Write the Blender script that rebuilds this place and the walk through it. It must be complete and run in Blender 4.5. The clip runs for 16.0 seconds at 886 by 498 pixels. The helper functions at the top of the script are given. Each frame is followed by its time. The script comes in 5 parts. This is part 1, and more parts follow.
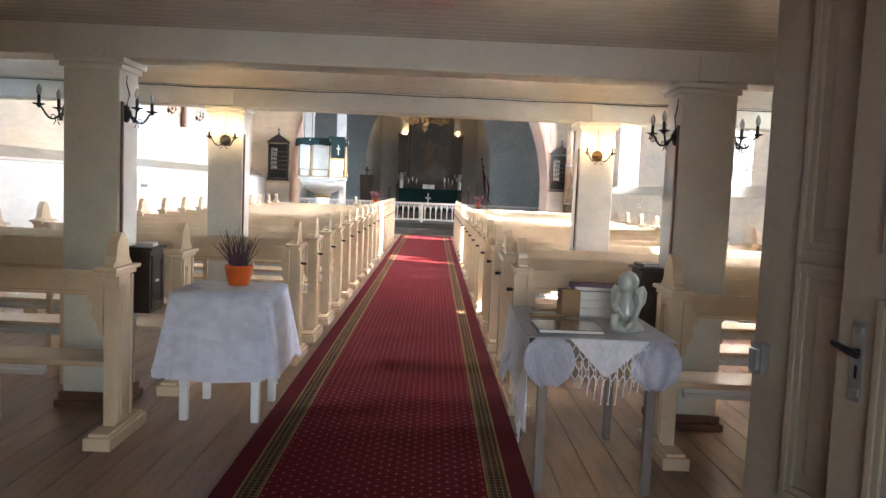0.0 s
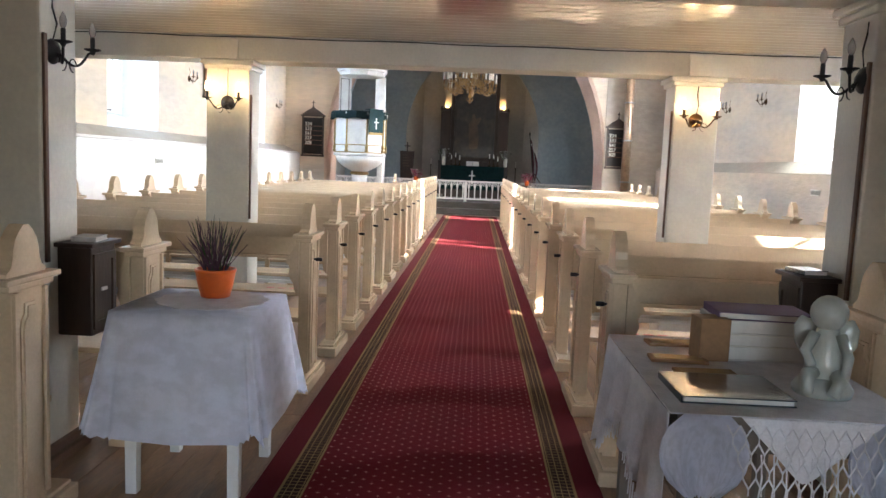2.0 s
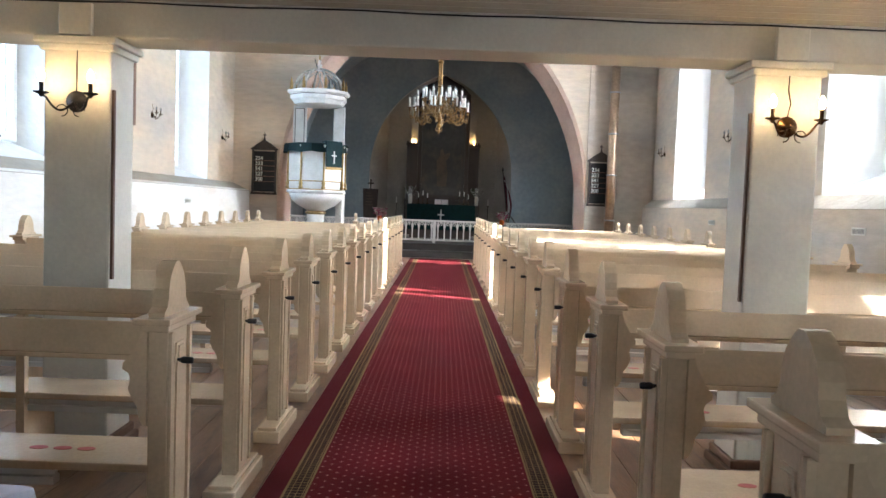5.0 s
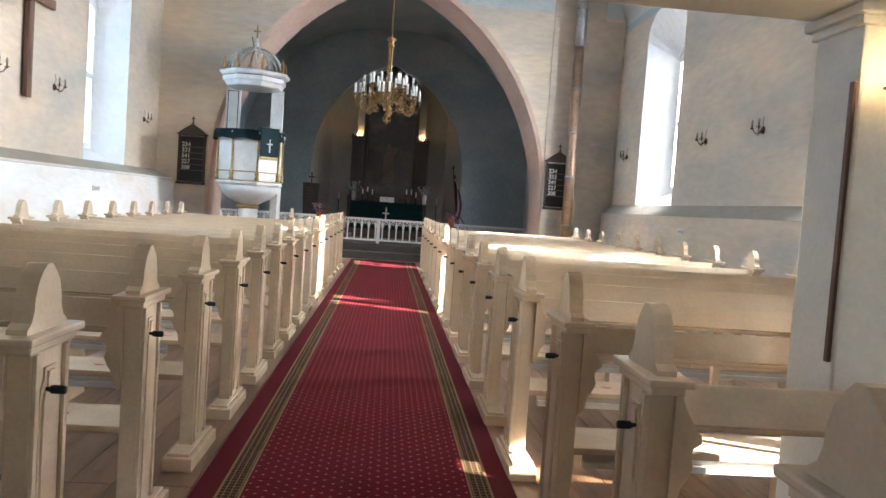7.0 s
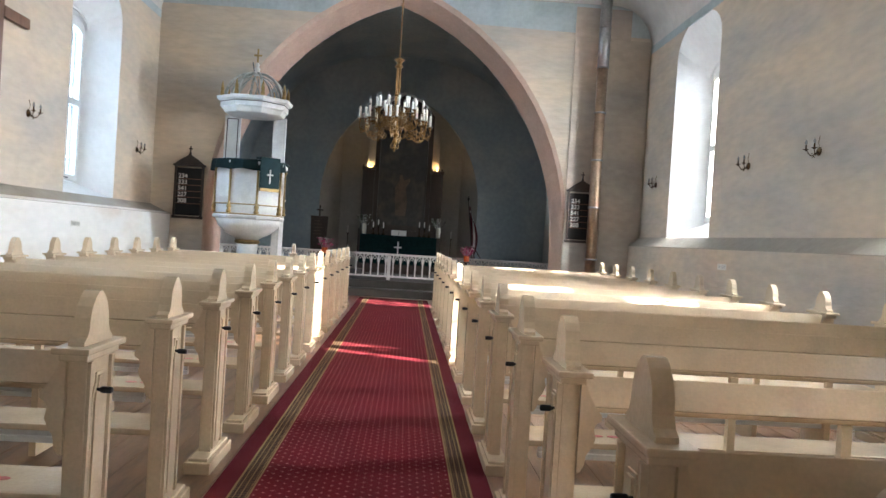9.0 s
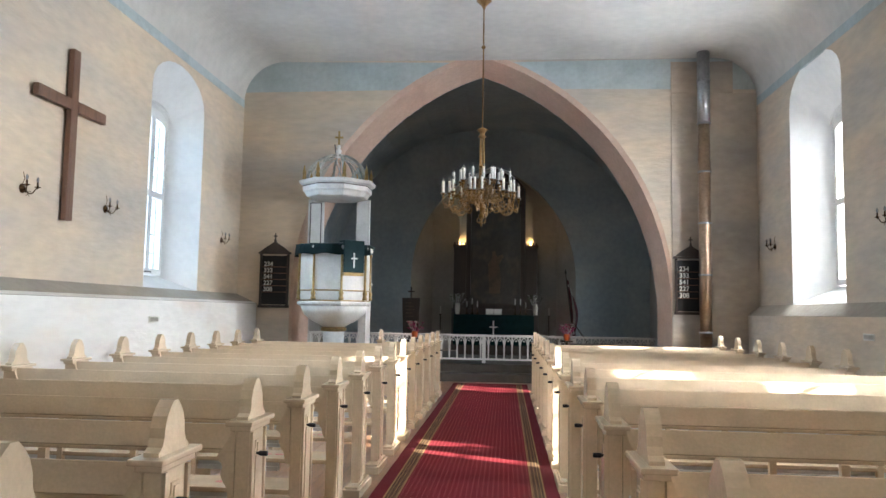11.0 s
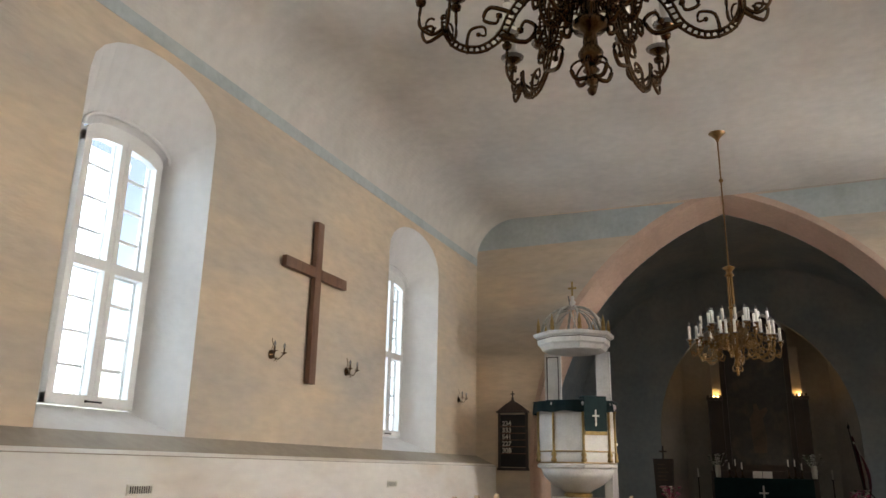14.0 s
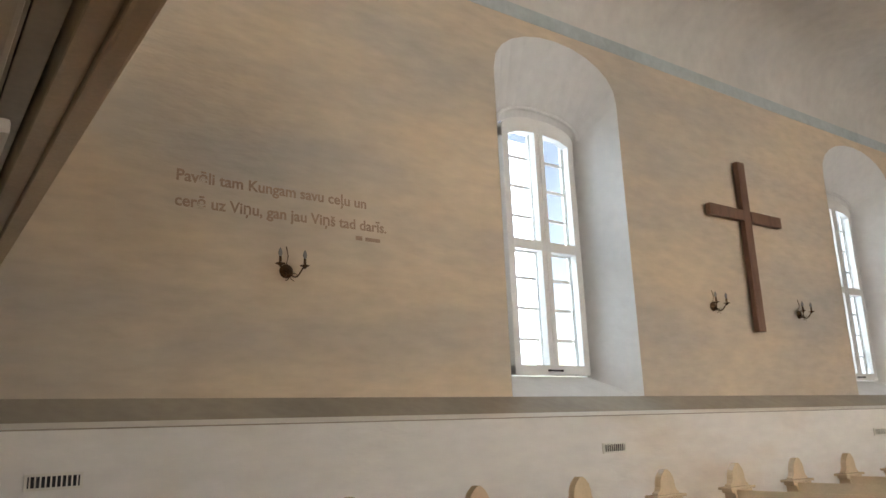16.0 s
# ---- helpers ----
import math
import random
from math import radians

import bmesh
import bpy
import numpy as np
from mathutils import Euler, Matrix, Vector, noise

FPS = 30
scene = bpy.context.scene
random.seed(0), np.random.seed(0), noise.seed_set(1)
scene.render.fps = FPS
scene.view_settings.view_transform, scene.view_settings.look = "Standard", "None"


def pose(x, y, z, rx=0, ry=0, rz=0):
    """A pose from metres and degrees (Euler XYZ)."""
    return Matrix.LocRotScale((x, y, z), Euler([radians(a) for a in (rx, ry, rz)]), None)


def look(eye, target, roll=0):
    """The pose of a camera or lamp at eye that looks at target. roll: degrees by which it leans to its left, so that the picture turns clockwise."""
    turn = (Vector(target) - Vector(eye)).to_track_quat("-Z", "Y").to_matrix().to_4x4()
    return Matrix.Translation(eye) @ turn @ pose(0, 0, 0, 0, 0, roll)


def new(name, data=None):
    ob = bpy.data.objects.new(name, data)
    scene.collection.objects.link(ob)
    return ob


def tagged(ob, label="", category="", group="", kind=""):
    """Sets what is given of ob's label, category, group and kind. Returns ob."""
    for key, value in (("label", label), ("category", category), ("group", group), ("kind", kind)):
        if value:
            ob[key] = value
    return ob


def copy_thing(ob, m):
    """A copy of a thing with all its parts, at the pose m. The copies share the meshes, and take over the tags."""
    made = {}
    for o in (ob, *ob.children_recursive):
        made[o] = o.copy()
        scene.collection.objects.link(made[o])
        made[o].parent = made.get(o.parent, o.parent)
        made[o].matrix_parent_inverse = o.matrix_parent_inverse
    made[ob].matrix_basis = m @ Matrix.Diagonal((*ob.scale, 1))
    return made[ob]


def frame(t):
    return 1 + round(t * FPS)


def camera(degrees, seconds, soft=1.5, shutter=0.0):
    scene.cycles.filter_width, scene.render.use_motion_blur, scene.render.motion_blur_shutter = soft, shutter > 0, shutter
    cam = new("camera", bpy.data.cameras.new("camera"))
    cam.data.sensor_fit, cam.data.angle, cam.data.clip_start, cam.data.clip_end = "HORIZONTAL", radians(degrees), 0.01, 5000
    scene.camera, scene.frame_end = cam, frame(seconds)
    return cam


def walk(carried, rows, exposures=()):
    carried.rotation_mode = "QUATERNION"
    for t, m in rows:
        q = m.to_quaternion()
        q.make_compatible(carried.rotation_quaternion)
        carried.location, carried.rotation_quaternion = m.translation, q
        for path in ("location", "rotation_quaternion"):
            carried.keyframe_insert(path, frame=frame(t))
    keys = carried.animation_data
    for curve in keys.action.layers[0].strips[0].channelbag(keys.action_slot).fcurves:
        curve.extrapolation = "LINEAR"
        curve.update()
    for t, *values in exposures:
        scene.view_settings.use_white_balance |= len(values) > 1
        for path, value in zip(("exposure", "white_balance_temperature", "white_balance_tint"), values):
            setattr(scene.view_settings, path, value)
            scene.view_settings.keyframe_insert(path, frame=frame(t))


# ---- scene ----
cam = camera(60.1, 16.0)
PATH = [
    (0, (0.178, -0.664, 1.491), (0.205, 1.330, 1.334), 2.4),
    (0.5, (0.174, -0.268, 1.494), (0.158, 1.722, 1.301), 2.0),
    (1, (0.129, 0.097, 1.498), (0.098, 2.085, 1.283), 2.5),
    (1.5, (0.091, 0.434, 1.473), (0.071, 2.421, 1.246), 2.6),
    (2, (0.095, 0.894, 1.454), (0.016, 2.880, 1.236), 2.4),
    (2.5, (0.057, 1.210, 1.415), (-0.068, 3.196, 1.215), 2.8),
    (3, (-0.003, 1.586, 1.449), (-0.054, 3.580, 1.307), 2.6),
    (3.5, (0.058, 2.011, 1.433), (0.047, 4.008, 1.313), 2.1),
    (5.8, (-0.061, 3.536, 1.401), (-0.043, 5.533, 1.302), 2.5),
    (6, (-0.076, 3.685, 1.414), (-0.037, 5.683, 1.326), 3.0),
    (6.5, (-0.050, 4.067, 1.398), (0.103, 6.058, 1.297), 3.6),
    (7, (0.003, 4.458, 1.405), (0.151, 6.450, 1.298), 4.0),
    (7.5, (0.013, 4.745, 1.413), (0.148, 6.737, 1.286), 4.6),
    (8, (0.033, 5.095, 1.414), (0.269, 7.077, 1.290), 5.1),
    (8.5, (0.091, 5.412, 1.436), (0.340, 7.394, 1.330), 4.6),
    (8.7, (0.116, 5.532, 1.434), (0.310, 7.521, 1.364), 4.2),
    (10.8, (0.261, 6.690, 1.491), (0.128, 8.682, 1.598), 1.2),
    (11, (0.262, 6.729, 1.509), (0.097, 8.715, 1.673), 1.0),
    (11.5, (0.217, 6.932, 1.576), (0.028, 8.890, 1.940), 1.4),
    (12, (0.202, 7.075, 1.603), (0.019, 8.991, 2.148), 1.3),
    (12.5, (0.224, 7.154, 1.595), (-0.002, 9.025, 2.265), 1.2),
    (13, (0.247, 7.257, 1.609), (-0.085, 9.100, 2.311), 1.5),
    (13.5, (0.227, 7.290, 1.601), (-0.284, 9.122, 2.220), 1.5),
    (14, (0.202, 7.278, 1.545), (-0.544, 9.049, 2.097), 1.0),
    (14.5, (0.236, 7.242, 1.487), (-0.810, 8.858, 2.033), -0.4),
    (15, (0.274, 7.268, 1.484), (-1.019, 8.709, 1.987), -1.1),
    (15.5, (0.156, 7.249, 1.499), (-1.261, 8.584, 1.958), -1.6),
    (16, (0.097, 7.244, 1.508), (-1.478, 8.383, 1.977), -2.2),
]
walk(cam, [(t, look(eye, target, roll)) for t, eye, target, roll in PATH],
     [(0, 4.25, 6350, 14), (2, 3.91, 6300, 14), (3.5, 3.66, 6150, 11), (6, 3.42, 6100, 11), (8.5, 3.11, 6200, 11), (11, 2.97, 6300, 11), (11.7, 2.54, 6600, 12), (12.5, 2.59, 7100, 14), (13.2, 2.70, 7300, 14), (14, 2.24, 7800, 17), (16, 2.06, 8100, 18)])

# ---- world, sun, exposure ----
world = bpy.data.worlds.new("sky_world")
scene.world = world
world.use_nodes = True
SUN_EL, SUN_DIR = 25.0, Vector((-0.912, 0.41, 0))
sky = world.node_tree.nodes.new("ShaderNodeTexSky")
sky.sky_type, sky.sun_disc = "NISHITA", False
sky.sun_elevation = radians(SUN_EL)
sky.sun_rotation = math.atan2(-SUN_DIR.x, -SUN_DIR.y)
back = world.node_tree.nodes["Background"]
back.inputs["Strength"].default_value = 0.075
world.node_tree.links.new(sky.outputs[0], back.inputs[0])
sun = new("sun", bpy.data.lights.new("sun", "SUN"))
sun.data.energy, sun.data.angle, sun.data.color = 5.0, radians(0.6), (1.0, 0.93, 0.82)
sun_way = SUN_DIR.normalized() * math.cos(radians(SUN_EL)) + Vector((0, 0, -math.sin(radians(SUN_EL))))
sun.matrix_world = look((30, -5, 20), Vector((30, -5, 20)) + sun_way)


def window_and_fill_light(x, y, z, w, h, side, power, tint=(0.80, 0.90, 1.0)):
    """The sky's light through a window opening; also the fill added in the chancel."""
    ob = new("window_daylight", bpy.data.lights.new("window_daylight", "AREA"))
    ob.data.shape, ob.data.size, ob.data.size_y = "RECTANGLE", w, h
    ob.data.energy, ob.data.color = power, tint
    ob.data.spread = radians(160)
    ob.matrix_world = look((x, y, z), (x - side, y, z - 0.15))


# the west lamp at y 6.5 belongs to an unseen window added for light
for wy in (6.5, 12.7, 18.95):
    window_and_fill_light(-6.29, wy, 3.45, 1.1, 2.6, -1, 22, (0.52, 0.75, 1.0))
for wy in (6.0, 12.5, 19.3):
    window_and_fill_light(6.23, wy, 3.45, 1.1, 2.6, 1, 72)
# fill for the dark chancel, from side openings that are added and unseen
window_and_fill_light(4.95, 26.85, 3.5, 1.1, 2.3, 1, 19)
window_and_fill_light(-5.35, 26.85, 3.5, 1.1, 2.3, -1, 11.5)
# daylight through the open entrance behind the walker
entrance = new("entrance_daylight", bpy.data.lights.new("entrance_daylight", "AREA"))
entrance.data.shape, entrance.data.size, entrance.data.size_y = "RECTANGLE", 2.2, 2.2
entrance.data.energy, entrance.data.color = 3.7, (0.66, 0.80, 1.0)
entrance.matrix_world = look((0.3, -4.15, 1.25), (0.3, 0, 1.25))


# ---- materials ----
def material(name, colour, rough=0.6, metal=0.0, vary=0.12, scale=3.0, fine=40.0, bump=0.15, bump_scale=60.0, second=None, mix_at=(0.45, 0.65),
             stretch=(1, 1, 1), coat=0.0, random_tint=0.0, spec=0.5, bump_dist=0.01):
    m = bpy.data.materials.new(name)
    m.use_nodes = True
    t = m.node_tree
    n, l = t.nodes, t.links
    b = n["Principled BSDF"]
    b.inputs["Roughness"].default_value, b.inputs["Metallic"].default_value = rough, metal
    b.inputs["Coat Weight"].default_value = coat
    b.inputs["Coat Roughness"].default_value = 0.15
    b.inputs["Specular IOR Level"].default_value = spec
    co = n.new("ShaderNodeTexCoord")
    mp = n.new("ShaderNodeMapping")
    mp.inputs["Scale"].default_value = stretch
    l.new(co.outputs["Object"], mp.inputs["Vector"])
    big = n.new("ShaderNodeTexNoise")
    big.inputs["Scale"].default_value, big.inputs["Detail"].default_value = scale, 6
    l.new(mp.outputs[0], big.inputs["Vector"])
    small = n.new("ShaderNodeTexNoise")
    small.inputs["Scale"].default_value, small.inputs["Detail"].default_value = fine, 4
    l.new(mp.outputs[0], small.inputs["Vector"])
    ramp = n.new("ShaderNodeValToRGB")
    ramp.color_ramp.elements[0].position, ramp.color_ramp.elements[1].position = mix_at
    ramp.color_ramp.elements[0].color = (*colour, 1)
    ramp.color_ramp.elements[1].color = (*(second or [c * (1 - vary) for c in colour]), 1)
    l.new(big.outputs["Fac"], ramp.inputs[0])
    mix = n.new("ShaderNodeMix")
    mix.data_type, mix.blend_type = "RGBA", "MULTIPLY"
    mix.inputs[0].default_value = 1.0
    l.new(ramp.outputs[0], mix.inputs[6])
    fr = n.new("ShaderNodeMapRange")
    fr.inputs["From Min"].default_value, fr.inputs["From Max"].default_value = 0.3, 0.7
    fr.inputs["To Min"].default_value, fr.inputs["To Max"].default_value = 1 - vary, 1.0
    l.new(small.outputs["Fac"], fr.inputs["Value"])
    last = fr.outputs[0]
    if random_tint:
        info = n.new("ShaderNodeObjectInfo")
        rr = n.new("ShaderNodeMapRange")
        rr.inputs["To Min"].default_value, rr.inputs["To Max"].default_value = 1 - random_tint, 1.0
        l.new(info.outputs["Random"], rr.inputs["Value"])
        mul = n.new("ShaderNodeMath")
        mul.operation = "MULTIPLY"
        l.new(last, mul.inputs[0])
        l.new(rr.outputs[0], mul.inputs[1])
        last = mul.outputs[0]
    l.new(last, mix.inputs[7])
    l.new(mix.outputs[2], b.inputs["Base Color"])
    if bump:
        bn = n.new("ShaderNodeTexNoise")
        bn.inputs["Scale"].default_value, bn.inputs["Detail"].default_value = bump_scale, 5
        l.new(mp.outputs[0], bn.inputs["Vector"])
        bp = n.new("ShaderNodeBump")
        bp.inputs["Strength"].default_value, bp.inputs["Distance"].default_value = bump, bump_dist
        l.new(bn.outputs["Fac"], bp.inputs["Height"])
        l.new(bp.outputs[0], b.inputs["Normal"])
    return m


def glow(name, colour, strength):
    m = bpy.data.materials.new(name)
    m.use_nodes = True
    b = m.node_tree.nodes["Principled BSDF"]
    b.inputs["Base Color"].default_value = (*colour, 1)
    b.inputs["Emission Color"].default_value = (*colour, 1)
    b.inputs["Emission Strength"].default_value = strength
    return m


PLASTER = material("limewashed plaster", (0.69, 0.55, 0.40), 0.9, vary=0.14, scale=0.8, fine=9, bump=0.35, bump_scale=14, second=(0.47, 0.43, 0.375), mix_at=(0.38, 0.68), bump_dist=0.02, stretch=(0.38, 0.38, 1.25))
LEDGE = material("dusty grey ledge plaster", (0.40, 0.35, 0.28), 0.9, vary=0.12, scale=1.2, fine=10, bump=0.4, bump_scale=9, bump_dist=0.02)
PLASTER_LOW = material("whitewashed plaster", (0.80, 0.77, 0.72), 0.85, vary=0.08, scale=0.8, fine=8, bump=0.4, bump_scale=9, second=(0.70, 0.58, 0.47), mix_at=(0.5, 0.74), bump_dist=0.02, stretch=(0.5, 0.5, 1.4))
REVEAL = material("white window reveal plaster", (0.76, 0.75, 0.73), 0.85, vary=0.06, scale=1.5, fine=10, bump=0.35, bump_scale=10, bump_dist=0.02)
CEILING = material("grey limewashed ceiling", (0.66, 0.63, 0.58), 0.92, vary=0.1, scale=0.7, fine=6, bump=0.3, bump_scale=7, second=(0.56, 0.54, 0.50), mix_at=(0.38, 0.66), bump_dist=0.02)
BAND = material("blue grey painted band", (0.47, 0.53, 0.53), 0.9, vary=0.12, scale=2, fine=12, bump=0.2, bump_scale=20)
ARCH_PINK = material("dusty pink arch paint", (0.62, 0.44, 0.34), 0.88, vary=0.1, scale=1.5, fine=14, bump=0.3, bump_scale=16)
VAULT = material("dull blue vault paint", (0.29, 0.35, 0.375), 0.9, vary=0.15, scale=0.9, fine=8, bump=0.3, bump_scale=8, second=(0.38, 0.41, 0.41))
CHANCEL = material("grey chancel plaster", (0.44, 0.42, 0.38), 0.9, vary=0.12, scale=0.9, fine=9, bump=0.3, bump_scale=10)
CREAM = material("cream gloss paint", (0.76, 0.59, 0.40), 0.27, vary=0.09, scale=5, fine=70, bump=0.12, bump_scale=45, coat=0.25, stretch=(1, 1, 1))
PALE = material("pale cream paint", (0.76, 0.73, 0.64), 0.5, vary=0.08, scale=4, fine=50, bump=0.15, bump_scale=30)
BOARD_PAINT = material("gloss cream ceiling boards", (0.72, 0.66, 0.54), 0.2, vary=0.09, scale=3, fine=40, bump=0.12, bump_scale=25, coat=0.3, random_tint=0.05)
FLOOR_WOOD = material("worn bare floorboards", (0.33, 0.175, 0.088), 0.36, vary=0.3, scale=3, fine=30, bump=0.3, bump_scale=30, second=(0.20, 0.11, 0.06), stretch=(5, 0.6, 5), random_tint=0.25)
DARK_WOOD = material("dark stained wood", (0.045, 0.026, 0.018), 0.4, vary=0.3, scale=6, fine=40, bump=0.15, bump_scale=40, stretch=(1, 1, 0.2))
CROSS_WOOD = material("brown stained oak", (0.20, 0.10, 0.06), 0.5, vary=0.25, scale=6, fine=40, bump=0.2, bump_scale=40, stretch=(3, 3, 0.3))
PLINTH = material("brown plinth paint", (0.16, 0.08, 0.045), 0.5, vary=0.2)
LAMP_GOLD = material("dull lacquered brass", (0.30, 0.175, 0.07), 0.3, 0.95, vary=0.25, scale=14, fine=60)
BRASS = material("tarnished brass", (0.15, 0.085, 0.04), 0.27, 1.0, vary=0.3, scale=12, fine=60, bump=0.1)
GOLD = material("old gilding", (0.42, 0.29, 0.12), 0.4, 0.85, vary=0.25, scale=14, fine=60)
IRON = material("black iron", (0.018, 0.017, 0.018), 0.45, 0.6, vary=0.2)
STEEL = material("galvanised flue steel", (0.42, 0.42, 0.42), 0.38, 0.9, vary=0.2, scale=3, fine=20)
COPPER = material("heat tinted flue steel", (0.48, 0.34, 0.24), 0.36, 0.9, vary=0.25, scale=3, fine=20)
WHITE = material("white gloss paint", (0.80, 0.79, 0.76), 0.4, vary=0.05, scale=4, fine=40, bump=0.08)
CLOTH = material("white lace cloth", (0.78, 0.77, 0.80), 0.9, vary=0.12, scale=14, fine=120, bump=0.3, bump_scale=220)
PULPIT_AGED = material("mottled old white paint", (0.50, 0.49, 0.44), 0.7, vary=0.3, scale=6, fine=25, second=(0.30, 0.31, 0.28), bump=0.2)
PULPIT_WHITE = material("aged white pulpit paint", (0.66, 0.64, 0.60), 0.45, vary=0.12, scale=4, fine=30, bump=0.12)
# white cloth; the entrance's bluish light is mixed into its base colour
LACE = material("thin white lace cloth tinted daylight blue", (0.74, 0.76, 0.88), 0.9, vary=0.06, scale=5, fine=120, bump=0.15, bump_scale=300)


def thin_cloth(m, scale, low, high, at, kind):
    """Weave that lets some light and sight through."""
    t = m.node_tree
    tex = t.nodes.new(kind)
    tex.inputs["Scale"].default_value = scale
    ramp = t.nodes.new("ShaderNodeMapRange")
    ramp.interpolation_type = "SMOOTHSTEP"
    ramp.inputs["From Min"].default_value, ramp.inputs["From Max"].default_value = at
    ramp.inputs["To Min"].default_value, ramp.inputs["To Max"].default_value = low, high
    t.links.new(tex.outputs[0], ramp.inputs["Value"])
    t.links.new(ramp.outputs[0], t.nodes["Principled BSDF"].inputs["Alpha"])


thin_cloth(LACE, 9, 0.80, 0.93, (0.35, 0.65), "ShaderNodeTexNoise")
ALTAR_GREEN = material("blackish green altar velvet", (0.007, 0.026, 0.027), 0.95, vary=0.2, scale=8, spec=0.1)
GREEN = material("dark green velvet", (0.009, 0.036, 0.038), 0.9, vary=0.2, scale=8)
TERRACOTTA = material("orange glazed pot", (0.70, 0.13, 0.02), 0.3, vary=0.1, coat=0.3)
CANDLE = material("ivory candle sleeve", (0.82, 0.80, 0.74), 0.5, vary=0.05)
PAPER = material("printed paper", (0.74, 0.72, 0.68), 0.8, vary=0.08)
HEATHER = material("purple heather", (0.13, 0.055, 0.09), 0.8, vary=0.4, scale=30)
LEAF = material("leaf green", (0.05, 0.10, 0.03), 0.7, vary=0.3, scale=20)
CARDBOARD = material("brown wood block", (0.34, 0.19, 0.09), 0.6, vary=0.2, scale=8)
BOOK_PURPLE = material("purple book cloth", (0.16, 0.09, 0.19), 0.7, vary=0.15)
BOOK_BLUE = material("dark blue glossy cover", (0.03, 0.05, 0.075), 0.12, vary=0.3, coat=0.5)
STATUE_WHITE = material("glazed grey green ceramic", (0.50, 0.53, 0.48), 0.3, vary=0.12, coat=0.3)
STICKER = material("faded red sticker", (0.52, 0.09, 0.07), 0.5, vary=0.15, scale=30)
PETAL_PINK = material("pink petals", (0.55, 0.06, 0.22), 0.7, vary=0.3, scale=30)
PETAL_WHITE = material("white petals", (0.75, 0.74, 0.70), 0.7, vary=0.2, scale=30)
MAROON = material("maroon cloth", (0.11, 0.018, 0.03), 0.9, vary=0.2)
PAINTING = material("dark old painting", (0.035, 0.03, 0.026), 0.35, vary=0.5, scale=2.2, fine=9, second=(0.10, 0.07, 0.045), mix_at=(0.5, 0.75), coat=0.3)
PALE_FIGURE = material("faded ochre paint", (0.11, 0.075, 0.045), 0.5, vary=0.4, scale=4)
TEXT_BROWN = material("faded brown lettering", (0.40, 0.27, 0.19), 0.9, vary=0.2)
TEXT_WHITE = material("white lettering", (0.75, 0.74, 0.70), 0.7, vary=0.1)
GLASS = bpy.data.materials.new("clear window glass")
GLASS.use_nodes = True
gb = GLASS.node_tree.nodes["Principled BSDF"]
gb.inputs["Transmission Weight"].default_value, gb.inputs["Roughness"].default_value, gb.inputs["IOR"].default_value = 1.0, 0.02, 1.45
BULB_LIT = glow("lit candle bulb", (1.0, 0.66, 0.32), 10.0)
BULB_OFF = material("clear bulb glass", (0.75, 0.75, 0.75), 0.1, vary=0.02, bump=0)
BULB_OFF.node_tree.nodes["Principled BSDF"].inputs["Transmission Weight"].default_value = 0.7


